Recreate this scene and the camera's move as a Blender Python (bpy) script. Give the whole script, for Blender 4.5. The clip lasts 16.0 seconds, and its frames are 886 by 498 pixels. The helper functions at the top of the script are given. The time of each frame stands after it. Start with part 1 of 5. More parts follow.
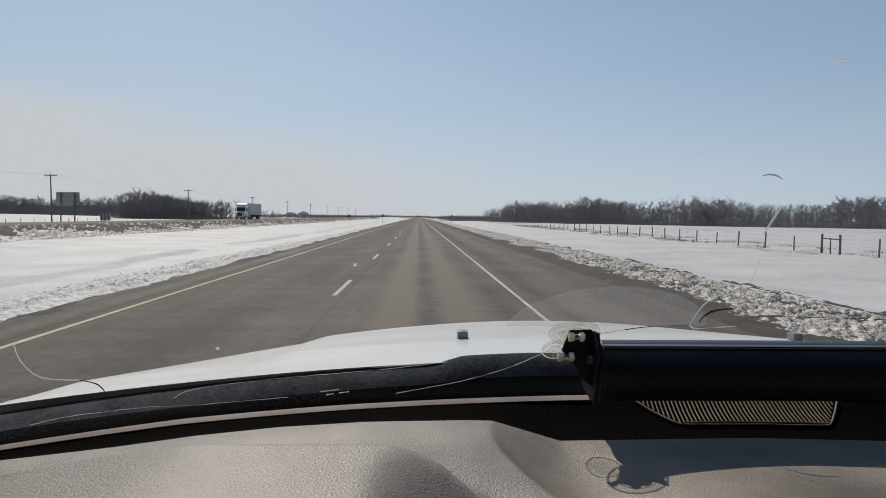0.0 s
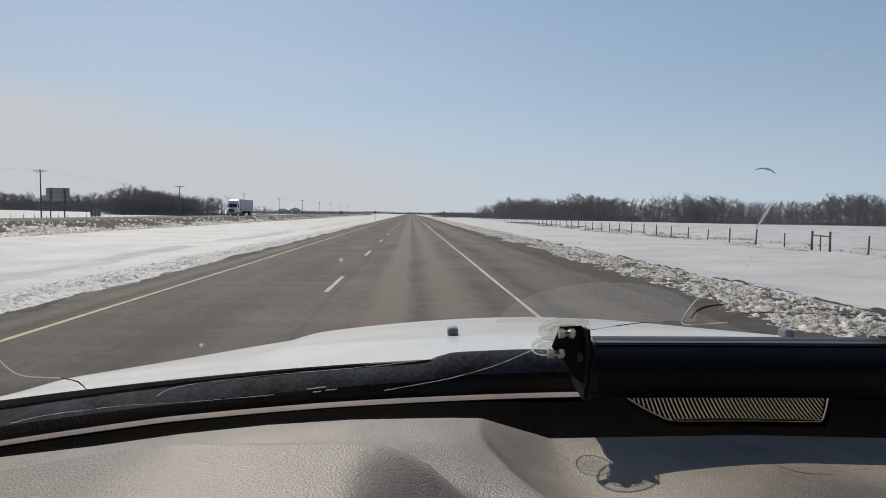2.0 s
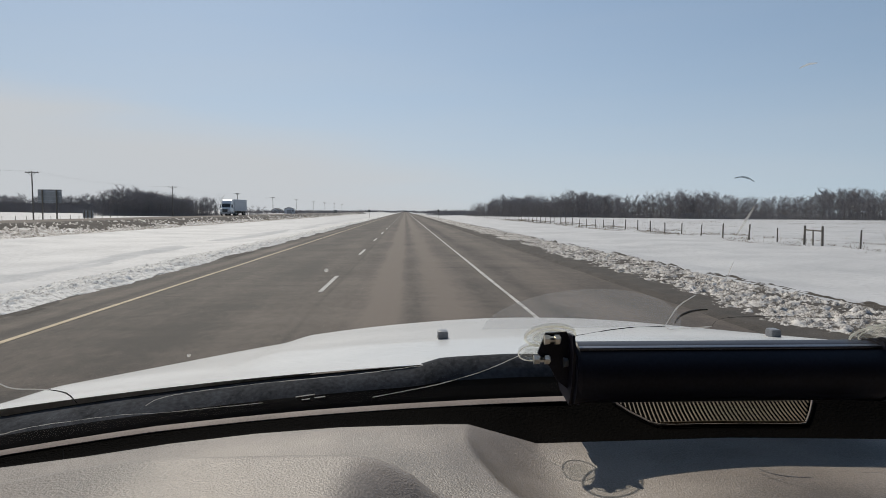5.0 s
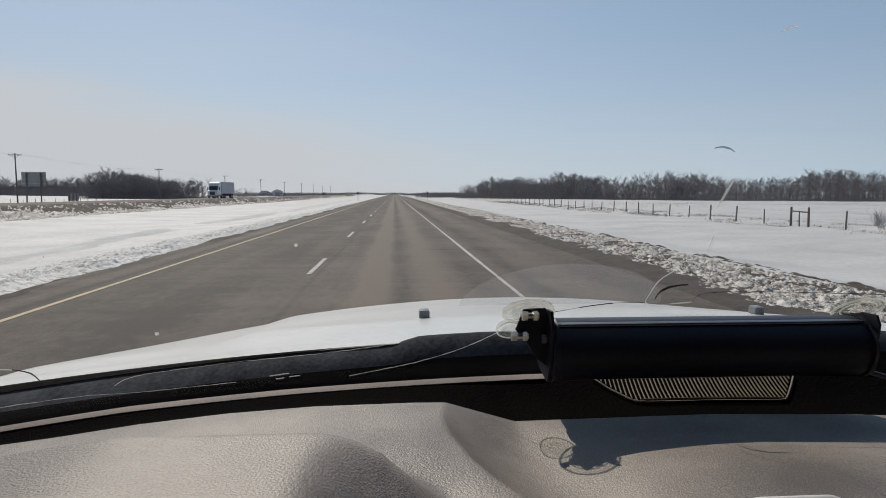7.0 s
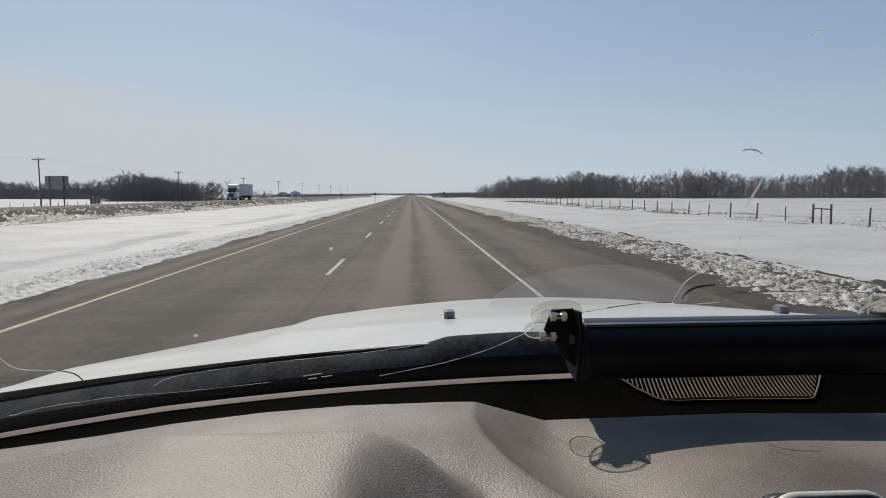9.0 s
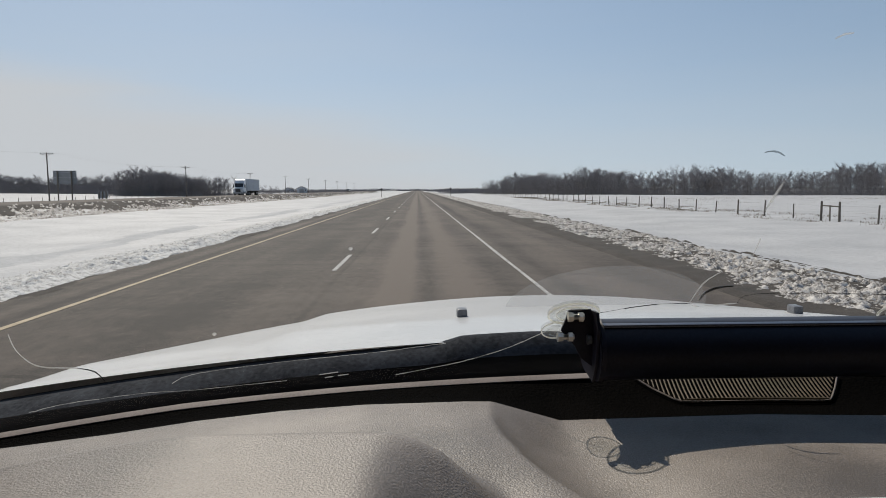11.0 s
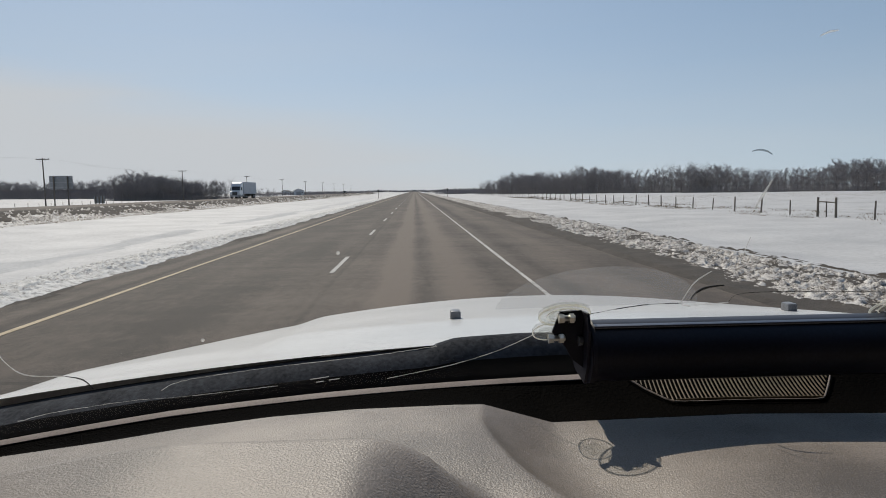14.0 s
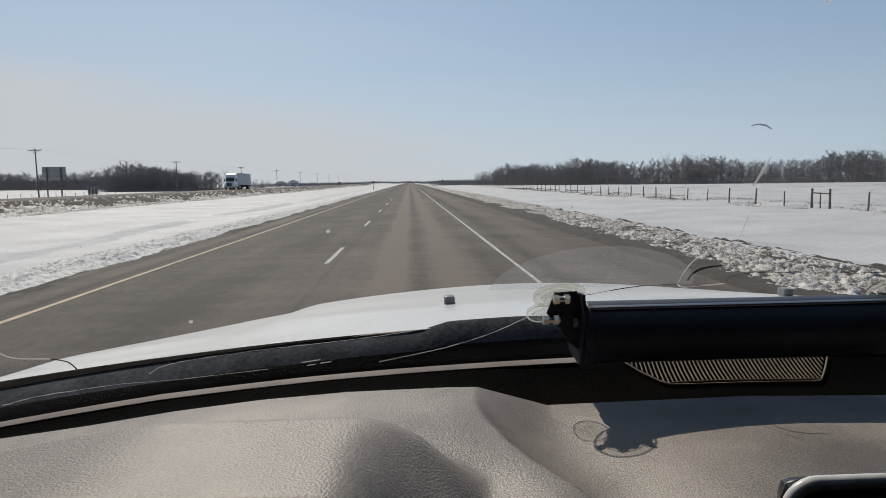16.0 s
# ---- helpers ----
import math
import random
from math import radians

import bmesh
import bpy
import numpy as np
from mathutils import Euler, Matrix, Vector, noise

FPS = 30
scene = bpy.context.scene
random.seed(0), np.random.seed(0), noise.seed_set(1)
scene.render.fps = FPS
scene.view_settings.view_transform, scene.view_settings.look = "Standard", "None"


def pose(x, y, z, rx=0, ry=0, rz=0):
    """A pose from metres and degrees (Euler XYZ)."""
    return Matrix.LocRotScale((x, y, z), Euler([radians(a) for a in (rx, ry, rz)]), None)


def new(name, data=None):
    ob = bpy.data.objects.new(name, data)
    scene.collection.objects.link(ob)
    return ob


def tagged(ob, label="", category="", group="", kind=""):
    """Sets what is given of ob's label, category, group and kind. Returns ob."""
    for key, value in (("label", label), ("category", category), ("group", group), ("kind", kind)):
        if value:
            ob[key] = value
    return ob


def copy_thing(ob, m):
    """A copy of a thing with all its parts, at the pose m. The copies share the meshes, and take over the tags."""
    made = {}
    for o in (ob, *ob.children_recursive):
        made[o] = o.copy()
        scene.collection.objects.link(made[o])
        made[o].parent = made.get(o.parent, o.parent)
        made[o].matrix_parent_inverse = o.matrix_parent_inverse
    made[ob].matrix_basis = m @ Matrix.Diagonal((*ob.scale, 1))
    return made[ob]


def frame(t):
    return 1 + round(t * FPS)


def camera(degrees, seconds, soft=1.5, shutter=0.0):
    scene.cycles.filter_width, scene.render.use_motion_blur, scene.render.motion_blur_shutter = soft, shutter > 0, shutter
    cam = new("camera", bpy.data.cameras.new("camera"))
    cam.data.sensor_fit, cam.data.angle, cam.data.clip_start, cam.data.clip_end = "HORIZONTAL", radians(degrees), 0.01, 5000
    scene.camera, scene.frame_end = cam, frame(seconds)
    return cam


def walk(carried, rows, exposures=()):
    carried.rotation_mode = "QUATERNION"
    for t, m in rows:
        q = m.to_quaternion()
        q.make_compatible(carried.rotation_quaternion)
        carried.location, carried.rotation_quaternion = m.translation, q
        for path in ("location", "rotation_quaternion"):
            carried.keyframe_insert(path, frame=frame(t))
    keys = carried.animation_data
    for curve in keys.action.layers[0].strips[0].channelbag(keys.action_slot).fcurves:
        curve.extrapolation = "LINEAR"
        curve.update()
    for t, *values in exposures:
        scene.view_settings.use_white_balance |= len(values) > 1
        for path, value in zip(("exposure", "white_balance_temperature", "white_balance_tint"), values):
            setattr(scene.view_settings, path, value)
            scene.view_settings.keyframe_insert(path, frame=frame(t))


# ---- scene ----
EYE_Z = 1.70          # eye above the road
CX = 0.38             # the vehicle's centre line, right of the eye

# ---------------------------------------------------------------- camera and walk
cam = camera(66.8, 16.0, soft=0.9)
PATH = [
    (0, -0.0207, -0.008, 0.0043, -2.09, -2.763, -0.679),
    (0.5, -0.0084, -0.0154, 0.0073, -2.438, -2.736, -0.798),
    (1, -0.0016, -0.0065, 0.0044, -2.509, -2.793, -0.826),
    (1.5, -0.0028, 0.0001, 0.0068, -2.576, -2.964, -0.819),
    (2, -0.0158, 0.0039, 0.0021, -2.74, -3.047, -0.763),
    (2.5, -0.011, 0.0066, 0.009, -2.878, -3.024, -0.592),
    (3, -0.0049, 0.0041, 0.0119, -2.866, -2.976, -0.372),
    (3.5, 0.0, -0.0, -0.0, -2.75, -2.938, -0.001),
    (4, -0.0113, -0.0061, 0.0239, -2.637, -2.883, -0.305),
    (6.5, 0.0077, 0.0126, -0.0048, -4.118, -4.351, 0.028),
    (7, 0.0097, 0.0155, 0.0046, -4.135, -4.726, -0.112),
    (7.5, 0.0024, 0.0156, -0.0037, -4.068, -5.147, -0.166),
    (8, 0.0144, 0.0173, -0.0079, -3.818, -5.431, 0.212),
    (8.5, 0.0024, 0.0132, -0.001, -3.312, -5.225, 0.288),
    (9, -0.0047, 0.0016, 0.0084, -2.661, -4.718, 0.391),
    (11.5, -0.0185, 0.0022, 0.0131, -2.035, -5.108, 0.302),
    (12, -0.0161, 0.0047, 0.0108, -1.76, -4.943, 0.658),
    (12.5, -0.0216, 0.0015, -0.004, -1.757, -4.772, 0.502),
    (13, -0.0215, -0.0028, 0.0091, -1.843, -4.681, 0.33),
    (13.5, -0.0088, 0.0063, 0.0029, -2.111, -4.933, 0.572),
    (14, -0.0079, 0.0059, 0.0148, -2.333, -5.012, 0.898),
    (14.5, 0.0047, 0.0025, 0.0073, -2.677, -5.014, 0.907),
    (15, 0.016, 0.0125, 0.0016, -2.765, -5.273, 0.924),
    (15.5, -0.0009, 0.0071, 0.0087, -2.64, -5.615, 0.863),
    (16, -0.0052, 0.0183, 0.0011, -2.737, -5.755, 0.875),
]
walk(cam, [(t, pose(x, y, EYE_Z + z, 0, 0, yaw) @ pose(0, 0, 0, 90 + pitch, 0, 0) @ pose(0, 0, 0, 0, 0, -roll))
           for t, x, y, z, yaw, pitch, roll in PATH], exposures=[(0.0, -0.06, 6580, 9.0)])

# ---------------------------------------------------------------- world and sun
SUN_LEFT, SUN_UP = 18.5, 45.5      # degrees left of the road's heading, and above the horizon
world = bpy.data.worlds.new("world")
scene.world = world
world.use_nodes = True
wn, wl = world.node_tree.nodes, world.node_tree.links
sky = wn.new("ShaderNodeTexSky")
sky.sky_type, sky.sun_disc = "NISHITA", False
sky.sun_elevation, sky.sun_rotation = radians(SUN_UP), radians(-SUN_LEFT)
sky.air_density, sky.dust_density, sky.ozone_density = 1.0, 0.3, 0.5
wn["Background"].inputs["Strength"].default_value = 0.10


def world_math(op, a, b, c=0.0):
    k = wn.new("ShaderNodeMath")
    k.operation = op
    for i, v in enumerate((a, b, c)):
        if isinstance(v, float):
            k.inputs[i].default_value = v
        else:
            wl.new(v, k.inputs[i])
    return k.outputs[0]


# a hazy winter sky: no warm band at the horizon, and a pale veil low down
tcw, sep, com = wn.new("ShaderNodeTexCoord"), wn.new("ShaderNodeSeparateXYZ"), wn.new("ShaderNodeCombineXYZ")
wl.new(tcw.outputs["Generated"], sep.inputs[0])
up = world_math("MAXIMUM", sep.outputs["Z"], 0.0)
wl.new(sep.outputs["X"], com.inputs[0])
wl.new(sep.outputs["Y"], com.inputs[1])
wl.new(world_math("MULTIPLY_ADD", up, 0.85, 0.14), com.inputs[2])
wl.new(com.outputs[0], sky.inputs["Vector"])
veil = world_math("MULTIPLY", world_math("POWER", 2.718, world_math("MULTIPLY", up, -5.0)), 0.92)
wisp, wmap = wn.new("ShaderNodeTexNoise"), wn.new("ShaderNodeMapping")
wmap.inputs["Scale"].default_value = (1.0, 1.0, 9.0)
wl.new(tcw.outputs["Generated"], wmap.inputs["Vector"])
wl.new(wmap.outputs["Vector"], wisp.inputs["Vector"])
wisp.inputs["Scale"].default_value, wisp.inputs["Detail"].default_value = 1.6, 5.0
veil = world_math("MULTIPLY", veil, world_math("MULTIPLY_ADD", wisp.outputs["Fac"], 0.8, 0.6))
veil = world_math("MULTIPLY", veil, world_math("MULTIPLY_ADD", sep.outputs["X"], -0.55, 0.98))
# a thin bank of high cloud, fuller towards the sun, whose upper edge slopes away from it
edge_w = world_math("ADD", world_math("MULTIPLY_ADD", sep.outputs["X"], -0.20, 0.085), world_math("MULTIPLY_ADD", wisp.outputs["Fac"], 0.14, -0.07))
bank = world_math("SMOOTH_MIN", world_math("MAXIMUM", world_math("MULTIPLY", world_math("SUBTRACT", edge_w, up), 16.0), 0.0), 1.0, 0.3)
bank = world_math("MULTIPLY", bank, world_math("MAXIMUM", world_math("MULTIPLY_ADD", sep.outputs["X"], -0.48, 0.07), 0.0))
veil = world_math("MINIMUM", world_math("ADD", veil, bank), 1.0)
mixw = wn.new("ShaderNodeMix")
mixw.data_type = "RGBA"
wl.new(veil, mixw.inputs["Factor"])
clear = wn.new("ShaderNodeMix")
clear.data_type, clear.blend_type = "RGBA", "MULTIPLY"
clear.inputs["Factor"].default_value = 1.0
clear.inputs["B"].default_value = (0.95, 1.01, 1.0, 1)
wl.new(sky.outputs["Color"], clear.inputs["A"])
wl.new(clear.outputs["Result"], mixw.inputs["A"])
mixw.inputs["B"].default_value = (6.06, 6.30, 6.70, 1)
wl.new(mixw.outputs["Result"], wn["Background"].inputs["Color"])

sun_data = bpy.data.lights.new("sun", "SUN")
sun_data.energy, sun_data.angle, sun_data.color = 3.7, radians(0.6), (1.0, 0.91, 0.79)
sun = new("sun", sun_data)
_a, _e = radians(SUN_LEFT), radians(SUN_UP)
TO_SUN = Vector((-math.sin(_a) * math.cos(_e), math.cos(_a) * math.cos(_e), math.sin(_e)))
sun.matrix_world = Matrix.Translation((0, 0, 60)) @ TO_SUN.to_track_quat("Z", "Y").to_matrix().to_4x4()


# ---------------------------------------------------------------- materials
def mat(name, dark, light, rough=0.7, scale=4.0, fine=60.0, bump=0.2, metallic=0.0, stretch=(1, 1, 1), spec=0.5,
        coat=0.0, dist=0.01, rnd=0.0, detail=6.0, fine_bump=False, ramp_at=(0.32, 0.68)):
    """A surface whose colour wanders between two tones at two scales, with a fine relief."""
    m = bpy.data.materials.new(name)
    m.use_nodes = True
    nt = m.node_tree
    n, l = nt.nodes, nt.links
    b = n["Principled BSDF"]
    tc, mp = n.new("ShaderNodeTexCoord"), n.new("ShaderNodeMapping")
    mp.inputs["Scale"].default_value = stretch
    l.new(tc.outputs["Object"], mp.inputs["Vector"])
    big, small = n.new("ShaderNodeTexNoise"), n.new("ShaderNodeTexNoise")
    big.inputs["Scale"].default_value, big.inputs["Detail"].default_value = scale, detail
    small.inputs["Scale"].default_value, small.inputs["Detail"].default_value = fine, 4.0
    for k in (big, small):
        l.new(mp.outputs["Vector"], k.inputs["Vector"])
    mix = n.new("ShaderNodeMath")
    mix.operation = "MULTIPLY_ADD"
    mix.inputs[1].default_value = 0.45
    l.new(small.outputs["Fac"], mix.inputs[0])
    sc = n.new("ShaderNodeMath")
    sc.operation = "MULTIPLY"
    sc.inputs[1].default_value = 0.55
    l.new(big.outputs["Fac"], sc.inputs[0])
    l.new(sc.outputs[0], mix.inputs[2])
    val = mix.outputs[0]
    if rnd:
        oi = n.new("ShaderNodeObjectInfo")
        ad = n.new("ShaderNodeMath")
        ad.operation = "MULTIPLY_ADD"
        ad.inputs[1].default_value = rnd
        l.new(oi.outputs["Random"], ad.inputs[0])
        l.new(val, ad.inputs[2])
        val = ad.outputs[0]
    ramp = n.new("ShaderNodeValToRGB")
    ramp.color_ramp.elements[0].position, ramp.color_ramp.elements[1].position = ramp_at
    ramp.color_ramp.elements[0].color, ramp.color_ramp.elements[1].color = (*dark, 1), (*light, 1)
    l.new(val, ramp.inputs["Fac"])
    l.new(ramp.outputs["Color"], b.inputs["Base Color"])
    b.inputs["Roughness"].default_value = rough
    b.inputs["Metallic"].default_value = metallic
    b.inputs["Specular IOR Level"].default_value = spec
    b.inputs["Coat Weight"].default_value = coat
    b.inputs["Coat Roughness"].default_value = 0.08
    if bump:
        bp = n.new("ShaderNodeBump")
        bp.inputs["Strength"].default_value, bp.inputs["Distance"].default_value = bump, dist
        l.new(small.outputs["Fac"] if fine_bump else mix.outputs[0], bp.inputs["Height"])
        l.new(bp.outputs["Normal"], b.inputs["Normal"])
    return m


def clear_mat(name, tint, film=0.0, film_colour=(0.8, 0.8, 0.8), rough=0.02, gloss=1.0):
    """Thin clear sheet: see-through, with a gloss that grows at grazing angles and a faint film of dust."""
    m = bpy.data.materials.new(name)
    m.use_nodes = True
    n, l = m.node_tree.nodes, m.node_tree.links
    n.remove(n["Principled BSDF"])
    tr, gl, df = n.new("ShaderNodeBsdfTransparent"), n.new("ShaderNodeBsdfGlossy"), n.new("ShaderNodeBsdfDiffuse")
    tr.inputs["Color"].default_value = (*tint, 1)
    gl.inputs["Roughness"].default_value = rough
    gl.inputs["Color"].default_value = (gloss, gloss, gloss, 1)
    df.inputs["Color"].default_value = (*film_colour, 1)
    lw = n.new("ShaderNodeLayerWeight")
    lw.inputs["Blend"].default_value = 0.5
    pw, fr = n.new("ShaderNodeMath"), n.new("ShaderNodeMath")
    pw.operation, fr.operation = "POWER", "MULTIPLY_ADD"
    pw.inputs[1].default_value, fr.inputs[1].default_value, fr.inputs[2].default_value = 4.0, 0.35, 0.014
    l.new(lw.outputs["Facing"], pw.inputs[0])
    l.new(pw.outputs[0], fr.inputs[0])
    a, b = n.new("ShaderNodeMixShader"), n.new("ShaderNodeMixShader")
    l.new(fr.outputs[0], a.inputs[0])
    l.new(tr.outputs[0], a.inputs[1])
    l.new(gl.outputs[0], a.inputs[2])
    b.inputs[0].default_value = film
    l.new(a.outputs[0], b.inputs[1])
    tl, both = n.new("ShaderNodeBsdfTranslucent"), n.new("ShaderNodeMixShader")
    tl.inputs["Color"].default_value = (*film_colour, 1)
    both.inputs[0].default_value = 0.7
    l.new(df.outputs[0], both.inputs[1])
    l.new(tl.outputs[0], both.inputs[2])
    l.new(both.outputs[0], b.inputs[2])
    l.new(b.outputs[0], n["Material Output"].inputs["Surface"])
    return m


def asphalt_mat(name, lanes):
    """Worn asphalt: aggregate grain, long drag streaks and paler strips polished along the wheel paths.
    lanes: rows of (x, half width, how much paler or darker)."""
    m = bpy.data.materials.new(name)
    m.use_nodes = True
    n, l = m.node_tree.nodes, m.node_tree.links
    b = n["Principled BSDF"]
    tc = n.new("ShaderNodeTexCoord")
    xyz = n.new("ShaderNodeSeparateXYZ")
    l.new(tc.outputs["Object"], xyz.inputs[0])

    def noise_at(scale, stretch, detail=5):
        mp, k = n.new("ShaderNodeMapping"), n.new("ShaderNodeTexNoise")
        mp.inputs["Scale"].default_value = stretch
        k.inputs["Scale"].default_value, k.inputs["Detail"].default_value = scale, detail
        l.new(tc.outputs["Object"], mp.inputs["Vector"])
        l.new(mp.outputs["Vector"], k.inputs["Vector"])
        return k.outputs["Fac"]

    def math2(op, a, c):
        k = n.new("ShaderNodeMath")
        k.operation = op
        for i, v in enumerate((a, c)):
            if isinstance(v, float):
                k.inputs[i].default_value = v
            else:
                l.new(v, k.inputs[i])
        return k.outputs[0]

    wob = math2("MULTIPLY", math2("SUBTRACT", noise_at(0.35, (1, 0.25, 1)), 0.5), 0.28)
    xx = math2("ADD", xyz.outputs["X"], wob)
    total = math2("ADD", math2("MULTIPLY", noise_at(0.9, (1, 0.06, 1)), 0.4),
                  math2("ADD", math2("MULTIPLY", noise_at(1.1, (0.5, 0.22, 1)), 0.42),
                        math2("ADD", math2("MULTIPLY", noise_at(7.0, (1, 0.5, 1)), 0.26), math2("MULTIPLY", noise_at(60.0, (1, 0.6, 1)), 0.44))))
    # drag marks across the lanes, and sealed joints every dozen paces
    total = math2("ADD", total, math2("MULTIPLY", noise_at(1.3, (0.16, 1.5, 1), 4), 0.20))
    across = math2("ADD", math2("MULTIPLY", xyz.outputs["Y"], 0.071), math2("MULTIPLY", noise_at(0.8, (0.4, 0.1, 1), 3), 0.10))
    joint = math2("ABSOLUTE", math2("SUBTRACT", math2("FRACT", across, 0.0), 0.5), 0.0)
    total = math2("SUBTRACT", total, math2("MULTIPLY", math2("LESS_THAN", joint, 0.0035), 0.10))
    for x0, half, gain in lanes:
        d = math2("DIVIDE", math2("SUBTRACT", xx, float(x0)), float(half))
        bell = math2("POWER", 2.718, math2("MULTIPLY", math2("MULTIPLY", d, d), -1.0))
        total = math2("ADD", total, math2("MULTIPLY", bell, float(gain)))
    ramp = n.new("ShaderNodeValToRGB")
    e = ramp.color_ramp.elements
    e[0].position, e[0].color = 0.65, (0.0245, 0.0191, 0.0153, 1)
    e[1].position, e[1].color = 1.03, (0.126, 0.101, 0.0825, 1)
    l.new(total, ramp.inputs["Fac"])
    l.new(ramp.outputs["Color"], b.inputs["Base Color"])
    b.inputs["Roughness"].default_value = 0.82
    b.inputs["Specular IOR Level"].default_value = 0.35
    bp = n.new("ShaderNodeBump")
    bp.inputs["Strength"].default_value, bp.inputs["Distance"].default_value = 0.5, 0.006
    l.new(noise_at(90.0, (1, 1, 1)), bp.inputs["Height"])
    l.new(bp.outputs["Normal"], b.inputs["Normal"])
    return m


M_ASPHALT = asphalt_mat("asphalt", ((-0.38, 0.30, 0.42), (0.14, 0.24, -0.13), (0.80, 0.36, 0.19), (-1.05, 0.34, -0.05), (-1.8, 0.3, -0.06), (-1.60, 0.05, -0.07),
                                    (-3.3, 1.3, -0.15), (-5.0, 0.7, -0.11), (1.65, 0.3, -0.05), (2.65, 0.25, -0.13), (3.6, 0.5, 0.03), (4.6, 0.5, -0.04),
                                    (-5.62, 0.14, -0.16), (-6.0, 0.16, 0.04), (-6.4, 0.25, -0.14)))
M_ASPHALT_FAR = asphalt_mat("old_asphalt", ((0.0, 3.0, 0.15),))
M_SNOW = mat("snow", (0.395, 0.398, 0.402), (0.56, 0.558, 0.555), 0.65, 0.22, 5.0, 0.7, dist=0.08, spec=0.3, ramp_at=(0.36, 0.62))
M_SNOW_RAG = mat("broken_snow", (0.085, 0.074, 0.063), (0.66, 0.635, 0.605), 0.75, 3.4, 34.0, 0.9, dist=0.04, spec=0.3, ramp_at=(0.41, 0.57))
M_CRUMB = mat("crumbled_snow", (0.20, 0.193, 0.182), (0.68, 0.675, 0.66), 0.75, 7.0, 30.0, 0.9, dist=0.05, spec=0.3, ramp_at=(0.37, 0.51))
M_SLUSH = mat("grey_slush", (0.36, 0.368, 0.375), (0.54, 0.543, 0.545), 0.75, 0.5, 8.0, 0.3, dist=0.03, spec=0.2)
M_DIRT = mat("dirt", (0.024, 0.020, 0.017), (0.078, 0.066, 0.054), 0.95, 1.5, 25.0, 0.8, dist=0.05)
M_GRASS = mat("dry_grass", (0.12, 0.085, 0.05), (0.30, 0.235, 0.15), 0.95, 2.0, 20.0, 0.0)
M_WHITE_LINE = mat("white_line", (0.16, 0.155, 0.145), (0.56, 0.55, 0.525), 0.8, 5.0, 34.0, 0.2, ramp_at=(0.34, 0.60))
M_YELLOW_LINE = mat("yellow_line", (0.33, 0.265, 0.17), (0.55, 0.45, 0.31), 0.8, 3.0, 40.0, 0.2)
M_BARK = mat("bark", (0.07, 0.064, 0.060), (0.27, 0.25, 0.228), 0.9, 1.2, 12.0, 0.0, rnd=0.25)
M_TWIG = mat("twig", (0.105, 0.099, 0.106), (0.270, 0.256, 0.262), 0.9, 0.8, 8.0, 0.0, rnd=0.2)
M_POST = mat("weathered_wood", (0.05, 0.043, 0.036), (0.17, 0.15, 0.125), 0.9, 2.0, 30.0, 0.4, rnd=0.2)
M_POLE = mat("pole_wood", (0.06, 0.052, 0.046), (0.15, 0.135, 0.12), 0.9, 1.0, 20.0, 0.3)
M_STEEL = mat("galvanised_steel", (0.28, 0.29, 0.30), (0.46, 0.47, 0.48), 0.45, 3.0, 40.0, 0.1, metallic=0.8)
M_SIGN_BACK = mat("sign_back", (0.22, 0.23, 0.24), (0.36, 0.37, 0.38), 0.6, 1.5, 25.0, 0.1, metallic=0.4)
M_SIGN_DARK = mat("sign_dark", (0.03, 0.035, 0.035), (0.06, 0.065, 0.06), 0.5, 4.0, 30.0, 0.1)
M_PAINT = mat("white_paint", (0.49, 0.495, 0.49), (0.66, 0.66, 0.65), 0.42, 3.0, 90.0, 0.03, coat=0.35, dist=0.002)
M_TRAILER = mat("trailer_white", (0.42, 0.44, 0.47), (0.58, 0.60, 0.63), 0.5, 1.0, 15.0, 0.1)
M_TRUCK = mat("truck_paint", (0.50, 0.53, 0.58), (0.70, 0.73, 0.77), 0.3, 1.5, 20.0, 0.05, coat=0.4)
M_DARKCAR = mat("dark_paint", (0.02, 0.022, 0.026), (0.045, 0.047, 0.05), 0.3, 2.0, 20.0, 0.02, coat=0.5)
M_TYRE = mat("rubber", (0.014, 0.014, 0.014), (0.035, 0.034, 0.032), 0.85, 6.0, 60.0, 0.3)
M_BLACK = mat("black_plastic", (0.010, 0.010, 0.011), (0.030, 0.030, 0.032), 0.38, 6.0, 260.0, 0.12, dist=0.001)
M_COWL = mat("dusty_black_plastic", (0.019, 0.021, 0.025), (0.070, 0.076, 0.087), 0.85, 22.0, 170.0, 0.4, dist=0.002, spec=0.05, ramp_at=(0.36, 0.66))
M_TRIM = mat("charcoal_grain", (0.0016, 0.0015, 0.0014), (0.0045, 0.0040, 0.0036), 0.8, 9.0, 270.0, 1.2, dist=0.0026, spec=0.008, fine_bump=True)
M_DASH = mat("taupe_grain", (0.104, 0.0895, 0.0775), (0.275, 0.238, 0.207), 0.47, 7.0, 540.0, 0.62, dist=0.0012, detail=3.5, spec=0.5, fine_bump=True, ramp_at=(0.38, 0.62))
M_LIP = mat("pale_edge", (0.175, 0.147, 0.133), (0.33, 0.284, 0.259), 0.65, 10.0, 380.0, 0.4, dist=0.001, spec=0.1)
M_GRILLE = mat("grille_bar", (0.05, 0.037, 0.024), (0.17, 0.130, 0.086), 0.6, 20.0, 200.0, 0.1, dist=0.0006, spec=0.15)
